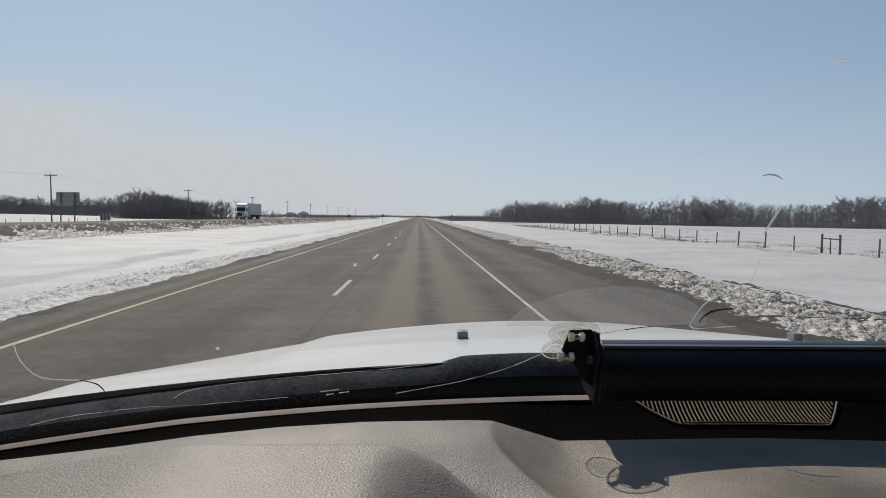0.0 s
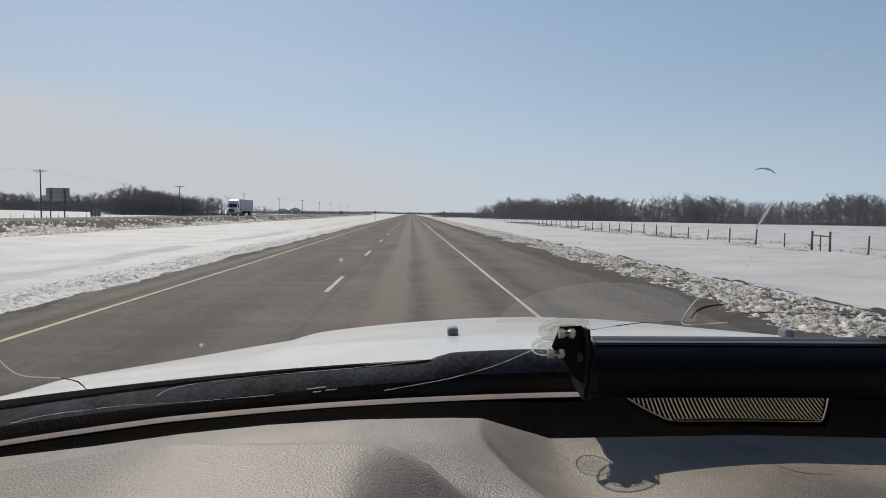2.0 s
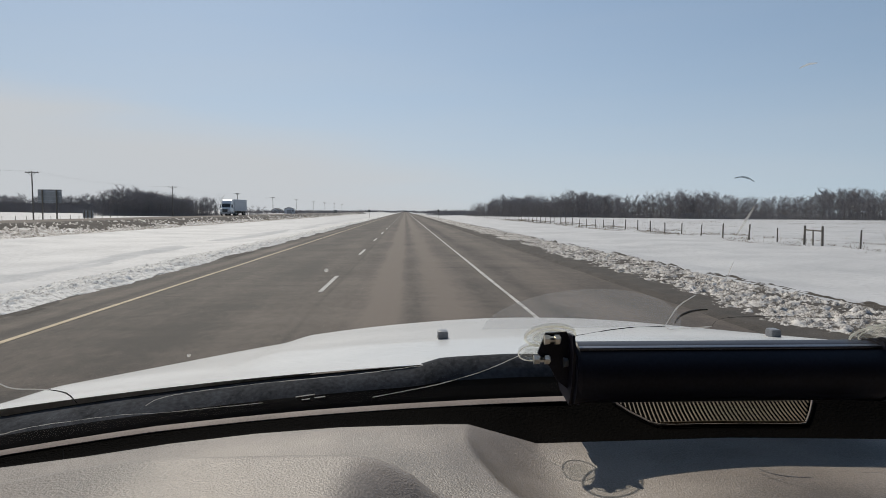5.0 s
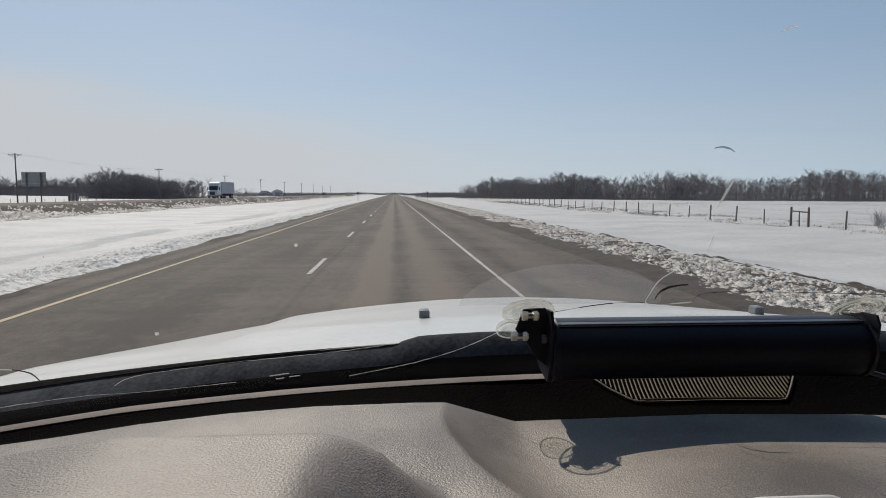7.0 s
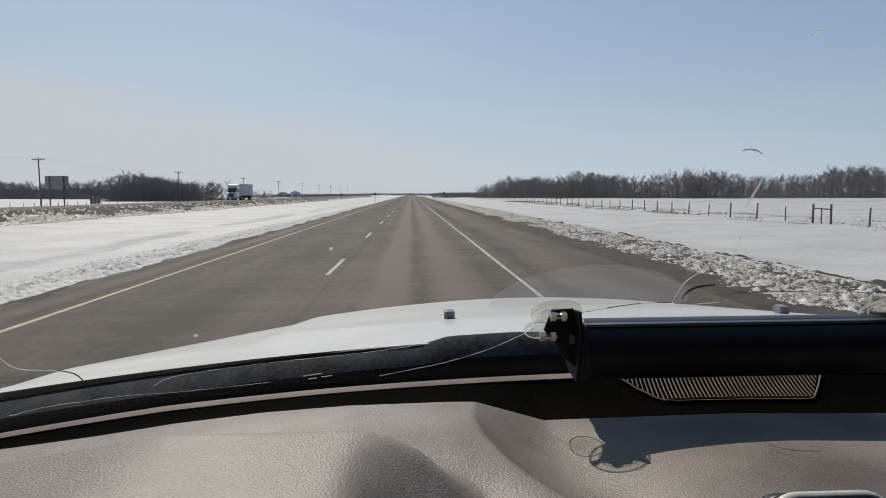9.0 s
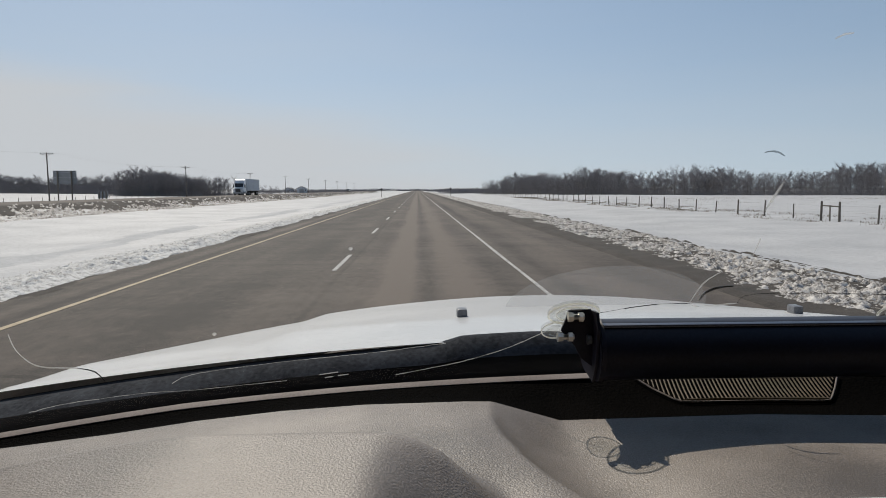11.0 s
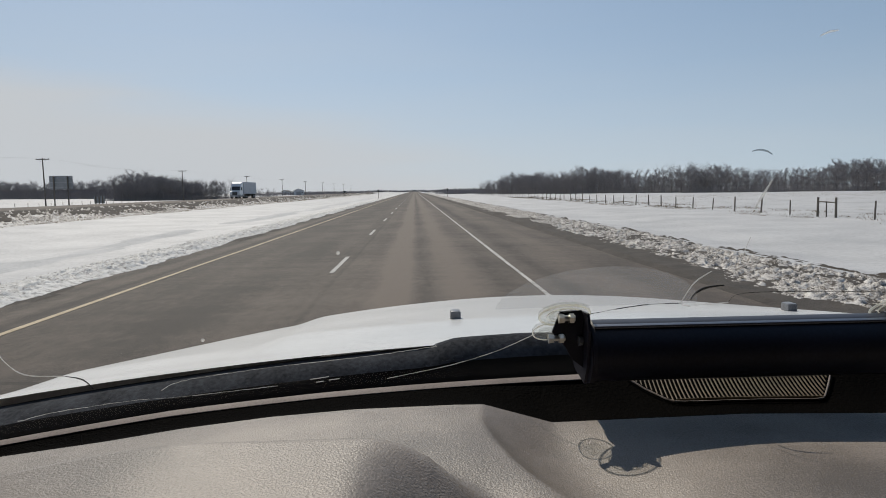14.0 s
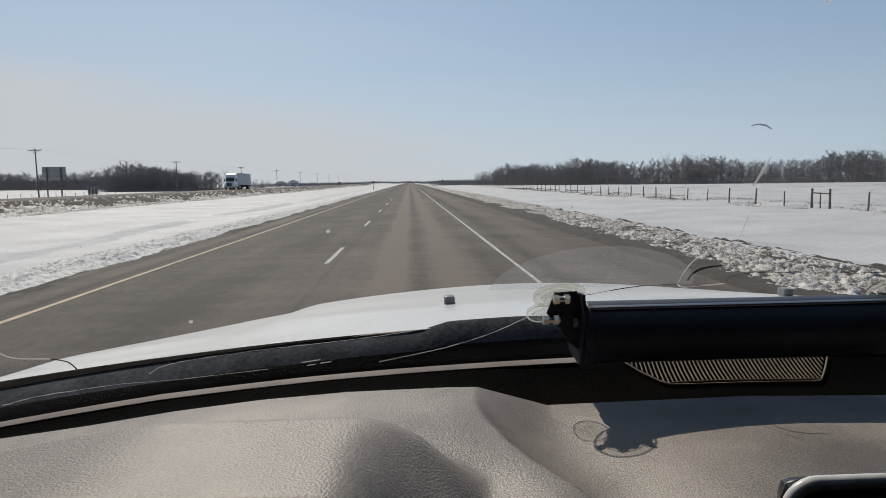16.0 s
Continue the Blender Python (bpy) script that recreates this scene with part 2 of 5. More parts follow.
M_ANODISED = mat("black_anodised", (0.010, 0.0095, 0.015), (0.024, 0.0235, 0.036), 0.45, 8.0, 300.0, 0.08, dist=0.0005, spec=0.3)
M_EDGE = mat("worn_anodised", (0.028, 0.029, 0.036), (0.06, 0.062, 0.075), 0.32, 8.0, 300.0, 0.08, dist=0.0005, spec=0.5)
M_SHEEN = mat("sheen_strip", (0.10, 0.105, 0.125), (0.16, 0.165, 0.19), 0.38, 8.0, 300.0, 0.1, metallic=1.0, dist=0.0005)
M_BRASS = mat("brass", (0.72, 0.67, 0.57), (0.94, 0.91, 0.84), 0.30, 30.0, 200.0, 0.1, metallic=1.0, dist=0.0005)
M_CABIN = mat("cabin_lining", (0.018, 0.017, 0.016), (0.05, 0.048, 0.045), 0.9, 6.0, 80.0, 0.2)
M_SILVER = mat("silver_plastic", (0.50, 0.49, 0.47), (0.72, 0.71, 0.69), 0.3, 12.0, 150.0, 0.05)
M_GLASS = clear_mat("windscreen_glass", (0.955, 0.965, 0.965), 0.003, (0.6, 0.62, 0.66), gloss=0.38)
# a reflection in the windscreen, put into the colour of a thin film
M_REFLECT = clear_mat("reflection_film", (0.97, 0.97, 0.97), 0.19, (0.36, 0.37, 0.39), 0.4, 0.4)
M_CUP = clear_mat("clear_rubber", (0.93, 0.93, 0.92), 0.02, (0.80, 0.80, 0.74), 0.08)
M_CUP_RIM = clear_mat("clear_rubber_rim", (0.88, 0.88, 0.83), 0.42, (0.93, 0.92, 0.88), 0.08)
M_CRACK = clear_mat("bright_crack", (0.93, 0.93, 0.93), 0.34, (0.85, 0.85, 0.83), 0.1)
M_CRACK_DARK = clear_mat("dark_crack", (0.45, 0.45, 0.45), 0.45, (0.10, 0.10, 0.10), 0.1)
M_CRACK_GREY = clear_mat("grey_crack", (0.75, 0.78, 0.80), 0.30, (0.20, 0.21, 0.22), 0.1)
M_NOZZLE = mat("grey_plastic", (0.10, 0.104, 0.112), (0.28, 0.288, 0.30), 0.35, 60.0, 400.0, 0.1, dist=0.0005)
M_SEAL = mat("black_seal", (0.002, 0.002, 0.0022), (0.006, 0.006, 0.0065), 1.0, 8.0, 120.0, 0.1, dist=0.001, spec=0.02)
M_PANE = mat("dark_pane", (0.02, 0.024, 0.028), (0.04, 0.045, 0.05), 0.08, 3.0, 20.0, 0.0)
M_LAMP = mat("lamp_lens", (0.55, 0.55, 0.52), (0.85, 0.85, 0.8), 0.1, 9.0, 60.0, 0.0)


# ---------------------------------------------------------------- mesh helpers
class Geo:
    """Vertices and faces, gathered piece by piece into one mesh."""

    def __init__(self):
        self.v, self.f = [], []

    def add(self, verts, faces):
        k = len(self.v)
        self.v += [tuple(p) for p in verts]
        self.f += [tuple(i + k for i in q) for q in faces]
        return self

    def box(self, lo, hi, bevel=0.0):
        """A box; with a bevel its corners are cut."""
        if not bevel:
            x, y, z = zip(lo, hi)
            vs = [(x[i], y[j], z[k]) for k in (0, 1) for j in (0, 1) for i in (0, 1)]
            return self.add(vs, [(0, 2, 3, 1), (4, 5, 7, 6), (0, 1, 5, 4), (2, 6, 7, 3), (0, 4, 6, 2), (1, 3, 7, 5)])
        bm = bmesh.new()
        bmesh.ops.create_cube(bm, size=1.0)
        c = [(a + b) / 2 for a, b in zip(lo, hi)]
        s = [b - a for a, b in zip(lo, hi)]
        for p in bm.verts:
            p.co = Vector([c[i] + p.co[i] * s[i] for i in range(3)])
        bmesh.ops.bevel(bm, geom=list(bm.edges), offset=bevel, segments=2, affect="EDGES", profile=0.6)
        bm.verts.index_update()
        self.add([p.co[:] for p in bm.verts], [[p.index for p in q.verts] for q in bm.faces])
        bm.free()
        return self

    def cone(self, a, b, ra, rb, n=8, caps=True):
        """A round bar from a to b, tapering from ra to rb."""
        a, b = Vector(a), Vector(b)
        d = (b - a).normalized()
        u = d.orthogonal().normalized()
        w = d.cross(u)
        vs = [p + (u * math.cos(t) + w * math.sin(t)) * r for p, r in ((a, ra), (b, rb))
              for t in [2 * math.pi * i / n for i in range(n)]]
        fs = [(i, (i + 1) % n, n + (i + 1) % n, n + i) for i in range(n)]
        if caps:
            fs += [tuple(range(n))[::-1], tuple(range(n, 2 * n))]
        return self.add(vs, fs)

    def pipe(self, pts, r, n=6, ends=None):
        """A round bar along a line of points."""
        pts = [Vector(p) for p in pts]
        vs, k = [], len(pts)
        for i, p in enumerate(pts):
            d = (pts[min(i + 1, k - 1)] - pts[max(i - 1, 0)]).normalized()
            u = d.orthogonal().normalized() if i == 0 else (u - d * u.dot(d)).normalized()
            w = d.cross(u)
            rr = r if ends is None else r + (ends - r) * abs(2 * i / (k - 1) - 1)
            vs += [p + (u * math.cos(t) + w * math.sin(t)) * rr for t in [2 * math.pi * j / n for j in range(n)]]
        fs = [(i * n + j, i * n + (j + 1) % n, (i + 1) * n + (j + 1) % n, (i + 1) * n + j) for i in range(k - 1) for j in range(n)]
        return self.add(vs, fs + [tuple(range(n))[::-1], tuple(range((k - 1) * n, k * n))])

    def sheet(self, fn, us, vs, thick=None):
        """A grid of points fn(u, v); with a thickness (a vector) it becomes a closed slab."""
        a, b = len(us), len(vs)
        top = [Vector(fn(u, v)) for v in vs for u in us]
        fs = [(j * a + i, j * a + i + 1, (j + 1) * a + i + 1, (j + 1) * a + i) for j in range(b - 1) for i in range(a - 1)]
        if thick is None:
            return self.add(top, fs)
        k, t = len(top), Vector(thick)
        ring = [i for i in range(a)] + [j * a + a - 1 for j in range(1, b)] + [(b - 1) * a + i for i in range(a - 2, -1, -1)] + [j * a for j in range(b - 2, 0, -1)]
        side = [(ring[i], k + ring[i], k + ring[(i + 1) % len(ring)], ring[(i + 1) % len(ring)]) for i in range(len(ring))]
        return self.add(top + [p + t for p in top], fs + [tuple(k + i for i in reversed(q)) for q in fs] + side)

    def prism(self, outline, lo, hi, axis=0):
        """A flat outline drawn out along an axis; outline gives the other two coordinates."""
        def put(p, h):
            q = list(p)
            q.insert(axis, h)
            return q
        n = len(outline)
        vs = [put(p, lo) for p in outline] + [put(p, hi) for p in outline]
        fs = [(i, (i + 1) % n, n + (i + 1) % n, n + i) for i in range(n)] + [tuple(range(n))[::-1], tuple(range(n, 2 * n))]
        return self.add(vs, fs)

    def mesh(self, name, material, smooth=False):
        me = bpy.data.meshes.new(name)
        me.from_pydata(self.v, [], self.f)
        bm = bmesh.new()
        bm.from_mesh(me)
        bmesh.ops.recalc_face_normals(bm, faces=bm.faces)
        bm.to_mesh(me)
        bm.free()
        me.materials.append(material)
        if smooth:
            me.shade_smooth()
            me.set_sharp_from_angle(angle=radians(smooth if smooth > 1 else 40))
        return me


def grid_mesh(name, xs, ys, z, material, smooth=True):
    """A height sheet z[j, i] over the lines xs and ys, made in one go."""
    a, b = len(xs), len(ys)
    X, Y = np.meshgrid(xs, ys)
    co = np.stack([X, Y, z], -1).reshape(-1, 3).astype(np.float32)
    i, j = np.meshgrid(np.arange(a - 1), np.arange(b - 1))
    k = (j * a + i).reshape(-1)
    f = np.stack([k, k + 1, k + a + 1, k + a], -1).astype(np.int32)
    me = bpy.data.meshes.new(name)
    me.vertices.add(len(co))
    me.vertices.foreach_set("co", co.reshape(-1))
    me.loops.add(f.size)
    me.loops.foreach_set("vertex_index", f.reshape(-1))
    me.polygons.add(len(f))
    me.polygons.foreach_set("loop_start", np.arange(0, f.size, 4, dtype=np.int32))
    me.update(calc_edges=True)
    me.materials.append(material)
    if smooth:
        me.shade_smooth()
    return me


def part(name, geo, material, parent, label="", smooth=False):
    """One mesh under a thing or a part."""
    ob = new(name, geo.mesh(name, material, smooth) if isinstance(geo, Geo) else geo)
    ob.parent = parent
    return tagged(ob, label)


def thing(name, label, category, group="", at=None, kind=""):
    ob = new(name)
    ob.empty_display_size = 0.2
    if at is not None:
        ob.matrix_basis = at
    return tagged(ob, label, category, group, kind)


_rs = np.random.RandomState(7)
_table = _rs.rand(256, 256)


def vnoise(x, y):
    """Smooth value noise in 0..1 over arrays."""
    xi, yi = np.floor(x).astype(int), np.floor(y).astype(int)
    fx, fy = x - xi, y - yi
    fx, fy = fx * fx * (3 - 2 * fx), fy * fy * (3 - 2 * fy)
    g = lambda i, j: _table[j % 256, i % 256]
    return (g(xi, yi) * (1 - fx) + g(xi + 1, yi) * fx) * (1 - fy) + (g(xi, yi + 1) * (1 - fx) + g(xi + 1, yi + 1) * fx) * fy


def fbm(x, y, octaves=4):
    s, w, t = 0.0, 1.0, 0.0
    for k in range(octaves):
        s, t = s + w * vnoise(x * 2 ** k + 17.3 * k, y * 2 ** k + 5.1 * k), t + w
        w *= 0.5
    return s / t


def smoothstep(a, b, x):
    t = np.clip((x - a) / (b - a), 0, 1)
    return t * t * (3 - 2 * t)


# ---------------------------------------------------------------- ground and roads
ROAD_L, ROAD_R = -6.70, 5.35       # edges of the near carriageway
FAR_L, FAR_R, FAR_Z = -50.0, -38.5, 0.42

PROFILE_X = [-4000, -400, -220, -120, -95, -60, -51, -50, -38.5, -37.6, -33.5, -29, -20, -13, -9.2, -7.2, ROAD_L, ROAD_R, 5.9, 8.2, 10.5, 15, 22, 29, 45, 120, 300, 4000]
PROFILE_Z = [-0.5, 0.5, 0.3, -0.7, -1.0, -0.9, 0.2, 0.36, 0.36, 0.25, -0.62, -0.75, -0.95, -0.85, -0.35, -0.06, -0.06, -0.06, -0.06, -0.12, -0.65, -1.05, -0.95, -0.72, -0.65, -0.6, -0.3, -0.5]


def ground_z(x, y):
    z = np.interp(x, PROFILE_X, PROFILE_Z)
    away = smoothstep(6.5, 14, np.abs(x + 0.6)) * (1 - smoothstep(-57, -52, x) * (1 - smoothstep(-33, -29, x)))
    z = z + away * (0.20 * (fbm(x / 2.6 + 3, y / 26.0, 3) - 0.5) + 0.22 * (fbm(x / 14.0, y / 22.0) - 0.5) + 0.9 * (fbm(x / 120.0 + 9, y / 160.0 + 4) - 0.5) * smoothstep(40, 160, np.abs(x)))
    return z


xs = np.unique(np.concatenate([np.linspace(-60, 45, 260), np.geomspace(45, 3500, 60), -np.geomspace(60, 3500, 60), [ROAD_L, ROAD_R, FAR_L, FAR_R]]))
ys = np.unique(np.concatenate([np.linspace(-60, 10, 30), np.linspace(10, 220, 300), np.geomspace(220, 4500, 110), -np.geomspace(60, 2000, 20)]))
XX, YY = np.meshgrid(xs, ys)
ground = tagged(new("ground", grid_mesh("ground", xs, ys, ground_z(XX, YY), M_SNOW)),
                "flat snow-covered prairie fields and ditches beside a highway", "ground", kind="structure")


def strip_road(name, x0, x1, z, material, label):
    n = 12
    us = np.linspace(x0, x1, n + 1)
    vs = np.concatenate([np.linspace(-80, 200, 60), np.geomspace(205, 4200, 40)])
    crown = lambda x: z + 0.05 * (1 - ((x - (x0 + x1) / 2) / ((x1 - x0) / 2)) ** 2) - 0.05
    g = Geo().sheet(lambda u, v: (u, v, crown(u)), us, vs, (0, 0, -0.18))
    return tagged(new(name, g.mesh(name, material, 50)), label, "road", kind="structure")


road = strip_road("road", ROAD_L, ROAD_R, 0.0, M_ASPHALT, "grey-brown worn asphalt carriageway with paler wheel paths")
far_road = strip_road("road", FAR_L, FAR_R, FAR_Z, M_ASPHALT_FAR, "grey asphalt opposite carriageway raised beyond the median")


def road_z(x):
    c, h = (ROAD_L + ROAD_R) / 2, (ROAD_R - ROAD_L) / 2
    return 0.05 * (1 - ((x - c) / h) ** 2) - 0.05


def line_mesh(x, w, y0, y1, step):
    """A painted line with uneven, worn edges, a few millimetres thick."""
    vs = np.arange(y0, y1 + 0.01, step)
    rng = np.random.RandomState(int(abs(x) * 100))
    off = (rng.rand(len(vs), 2) - 0.5) * 0.02
    k = {round(float(v), 4): o for v, o in zip(vs, off)}
    g = Geo().sheet(lambda u, v: (x + u * w / 2 + k[round(float(v), 4)][0 if u < 0 else 1], v, road_z(x) + 0.006), [-1, 1], vs, (0, 0, -0.005))
    return g


tagged(new("edge_line", line_mesh(2.13, 0.080, -60, 1500, 3.0).mesh("edge_line", M_WHITE_LINE)), "worn white painted edge line on the asphalt", "road marking", kind="structure")
tagged(new("edge_line", line_mesh(-5.30, 0.095, -60, 1500, 3.0).mesh("edge_line", M_YELLOW_LINE)), "faded yellow painted edge line on the asphalt", "road marking", kind="structure")
dash_mesh = Geo().box((-0.05, -1.75, 0.0), (0.05, 1.75, 0.005)).mesh("lane_dash", M_WHITE_LINE)
for k in range(-4, 40):
    d = tagged(new("lane_dash", dash_mesh), "short worn white lane dash on the asphalt", "road marking", "lane dashes", "structure")
    d.location = (-1.80, 16.0 + 12.2 * k, road_z(-1.80) + 0.003)


# ---------------------------------------------------------------- ploughed snow along the shoulders
def windrow(name, x0, x1, y0, y1, step, height, cover, seed, label, base=None, lumps=1.0, material=None, streak=0.0):
    """A bank of broken snow: crusty lumps that stand out of a bed of soil, which shows wherever they sink below it."""
    nx = max(8, int(abs(x1 - x0) / step))
    ax = np.linspace(x0, x1, nx)
    ay = np.concatenate([np.arange(y0, min(y1, 40), step * 1.3), np.arange(min(y1, 40), min(y1, 100), step * 2.4), np.arange(min(y1, 100), y1, step * 7)])
    X, Y = np.meshgrid(ax, ay)
    X = X + 0.05 * (fbm(X * 6, Y * 5 + seed, 2) - 0.5)
    t = (X - x0) / (x1 - x0)
    edge = fbm(Y / 1.1 + seed, Y * 0 + seed, 3) * 0.16
    env = smoothstep(edge * 0.5, 0.10 + edge, t) * (1 - smoothstep(0.55, 1.0, t + (fbm(Y / 2.5, X + seed) - 0.5) * 0.35))
    warp = 0.5 * fbm(X * 2 + seed, Y * 1.5, 2)
    rag = np.abs(fbm(X * 3.4 * lumps + seed + warp, Y * 2.4 * lumps + seed - warp + 0.8 * X, 3) - 0.5) * 2
    block = fbm(X * 6.5 * lumps + seed * 3, Y * 5.0 * lumps + 1.5 * X, 3)
    block = np.floor(block * 7 + 0.6 * fbm(X * 20, Y * 20, 2)) / 7
    h = height * env * (0.45 * (fbm(X * 0.7 + seed, Y * 0.5, 3) - 0.3) + 0.85 * ((1 - rag) ** 2 - 0.42) + 0.95 * (block - 0.5))
    if streak:
        h = h + streak * smoothstep(0.25, 0.6, t) * env * (fbm(X * 2.4 + seed, Y * 0.16 + seed, 3) - 0.5)
    g = base(X, Y)
    h = h + cover * (env - 0.05) - 0.02
    z = np.maximum(g + h, g - 0.12) - 0.16 * (1 - smoothstep(0.0, 0.08, env))
    return tagged(new(name, grid_mesh(name, ax, ay, z, material or M_SNOW_RAG, False)), label, "snow bank", kind="stuff")


def soil_bed(name, x0, x1, y0, y1, lift, label, seed=3.0, step=0.22, ragged=0.0):
    ax = np.linspace(x0, x1, max(6, int(abs(x1 - x0) / step)))
    ay = np.concatenate([np.arange(y0, 60, step * 1.6), np.arange(60, y1, 1.2)])
    X, Y = np.meshgrid(ax, ay)
    t = (X - x0) / (x1 - x0)
    far = t + ragged * (fbm(X * 0.5 + seed, Y * 0.22 + 4, 4) - 0.5)
    env = smoothstep(0, 0.04, t) * (1 - smoothstep(0.75 - 0.5 * ragged, 1.0 - 0.4 * ragged, far))
    z = ground_z(X, Y) - 0.03 - 0.06 * ragged * (1 - env) + env * (lift + 0.12 * (fbm(X * 0.9 + seed, Y * 0.5) - 0.45))
    return tagged(new(name, grid_mesh(name, ax, ay, z, M_DIRT)), label, "verge", kind="structure")


def near_base(X, Y):
    return ground_z(X, Y) + 0.03


soil_bed("verge", 5.05, 9.6, 1.0, 420, 0.10, "strip of dark gravelly soil along the paved shoulder", 3.0)
windrow("snow_bank", 5.30, 11.4, 2.0, 420, 0.034, 0.17, 0.020, 11.0, "ragged ploughed snow lumps mixed with soil along the shoulder", near_base, 1.7, streak=0.30)
soil_bed("verge", -6.3, -8.0, 1.0, 420, 0.04, "thin edge of dark soil along the paved shoulder", 8.0, 0.1)
windrow("snow_bank", -6.42, -10.4, 2.0, 420, 0.040, 0.13, 0.085, 23.0, "low crumbly bank of ploughed white snow along the median", near_base, 1.4, M_CRUMB)
soil_bed("verge", -38.2, -31.2, 20.0, 600, 0.16, "bare dark soil embankment of the opposite carriageway", 5.0, 0.35, 0.8)
windrow("snow_bank", -38.3, -31.6, 25.0, 500, 0.11, 0.80, -0.40, 41.0, "broken dirty snow lumps along the opposite embankment", lambda X_, Y_: near_base(X_, Y_) + 0.06, 0.55)


def furrows(name, lines, y0, y1, label, seed):
    """Broken ridges of bare soil that break through the snow along the verge."""
    lo, hi = min(x for x, _ in lines) - 0.5, max(x for x, _ in lines) + 0.5
    ax = np.arange(lo, hi, 0.05)
    ay = np.concatenate([np.arange(y0, 60, 0.12), np.arange(60, 130, 0.35), np.arange(130, y1, 1.5)])
    X, Y = np.meshgrid(ax, ay)
    h = np.zeros_like(X)
    for k, (x, w) in enumerate(lines):
        c = x + 0.35 * (fbm(Y / 9.0 + seed + 5 * k, Y * 0 + k, 3) - 0.5)
        h = np.maximum(h, np.exp(-((X - c) / w) ** 2) * (2.2 * fbm(X * 3.5 + seed, Y * 1.1 + 7 * k, 4) - 0.62))
    z = ground_z(X, Y) - 0.064 + 0.15 * h + 0.06 * (fbm(X * 7 + seed, Y * 4, 3) - 0.5)
    return tagged(new(name, grid_mesh(name, ax, ay, z, M_DIRT, False)), label, "verge", kind="stuff")


furrows("furrow", [(10.3, 0.22), (10.9, 0.18), (11.5, 0.15), (12.1, 0.13), (12.7, 0.10)], 3.0, 330.0, "broken dark ridges of soil in the snow beside the shoulder", 31.0)


def tufts(name, x0, x1, y0, y1, n, seed, limit, along, h, label):
    """Dead grass blades that stick out of thin snow, in patches."""
    rng = np.random.RandomState(seed)
    x, y = rng.uniform(x0, x1, n), rng.uniform(y0, y1, n)
    keep = fbm(x / along[0] + seed, y / along[1] + seed, 4) > limit
    x, y = x[keep], y[keep]
    k = len(x)
    z = ground_z(x, y)
    hh, a = h * rng.uniform(0.4, 1.2, k), rng.uniform(0, 6.283, k)
    w = 0.012 + 0.00022 * y
    dx_, dy_ = np.cos(a) * w, np.sin(a) * w
    tipx, tipy = x + rng.normal(0, 0.4, k) * hh, y + rng.normal(0, 0.4, k) * hh
    V = np.stack([np.stack([x - dx_, y - dy_, z - 0.05], 1), np.stack([x + dx_, y + dy_, z - 0.05], 1), np.stack([x - dy_, y + dx_, z - 0.05], 1), np.stack([tipx, tipy, z + hh], 1)], 1).reshape(-1, 3)
    q = np.arange(k)[:, None] * 4
    F = np.concatenate([q + [0, 1, 3], q + [1, 2, 3], q + [2, 0, 3]])
    me = bpy.data.meshes.new(name)
    me.from_pydata(V.tolist(), [], F.tolist())
    me.materials.append(M_GRASS)
    return tagged(new(name, me), label, "grass", kind="stuff")


ax, ay = np.arange(-20, -11.5, 0.18), np.concatenate([np.arange(12, 80, 0.35), np.arange(80, 300, 1.5)])
X, Y = np.meshgrid(ax, ay)
bell = np.exp(-((X + 15.6 + 1.2 * (fbm(Y / 18.0, Y * 0 + 2, 2) - 0.5)) / 1.7) ** 2)
Z = ground_z(X, Y) - 0.05 + 0.16 * bell * (2.6 * fbm(X / 1.6 + 5, Y / 11.0, 5) - 0.75) - 0.03 * (1 - bell)
tagged(new("slush", grid_mesh("slush", ax, ay, Z, M_SLUSH)), "strip of grey melting slush along the median ditch", "slush", kind="stuff")

tufts("dead_grass", 27.5, 36, 12, 200, 16000, 3, 0.52, (1.2, 3.0), 0.16, "tan dead grass poking through snow along the fence")
tufts("dead_grass", -10.6, -7.4, 4, 160, 5200, 21, 0.50, (0.8, 1.6), 0.11, "sparse dead grass poking through the snow of the median")
tufts("dead_grass", 36, 130, 35, 180, 26000, 5, 0.64, (14.0, 2.2), 0.09, "tan dead stubble streaks in a snowy field")
tufts("dead_grass", -37.8, -31.5, 25, 260, 16000, 15, 0.50, (1.0, 3.0), 0.2, "dead grass on the embankment of the opposite carriageway")


# ---------------------------------------------------------------- the vehicle that the camera rides in
E = EYE_Z
vehicle = thing("pickup_truck", "white pickup truck with a cracked windscreen and taupe dashboard", "vehicle")


def hood_z(x, y):
    d = x - CX
    z = -0.188 - 0.126 * (y - 0.9) - (0.074 + 0.038 * (y - 0.9)) * d * d
    shoulder = 0.60 + 0.07 * float(smoothstep(0.95, 2.1, y))
    z += 0.0125 * float(1 - smoothstep(shoulder, shoulder + 0.10, abs(d))) * float(smoothstep(0.9, 1.2, y))
    z += 0.019 * max(0.0, -0.32 - d) ** 1.4 * float(smoothstep(0.93, 1.18, y))
    front = 2.27 - 0.16 * d * d
    z -= 0.42 * max(0.0, (y - front + 0.16) / 0.16) ** 2.4 * 0.3
    side = max(0.0, (abs(d) - 0.99) / 0.04)
    return z - 0.06 * side ** 2.2


def hood_point(u, v):
    d = u * 1.03
    front = 2.27 - 0.16 * d * d
    y = 0.932 + (front - 0.932) * v
    return CX + d, y, E + hood_z(CX + d, y)


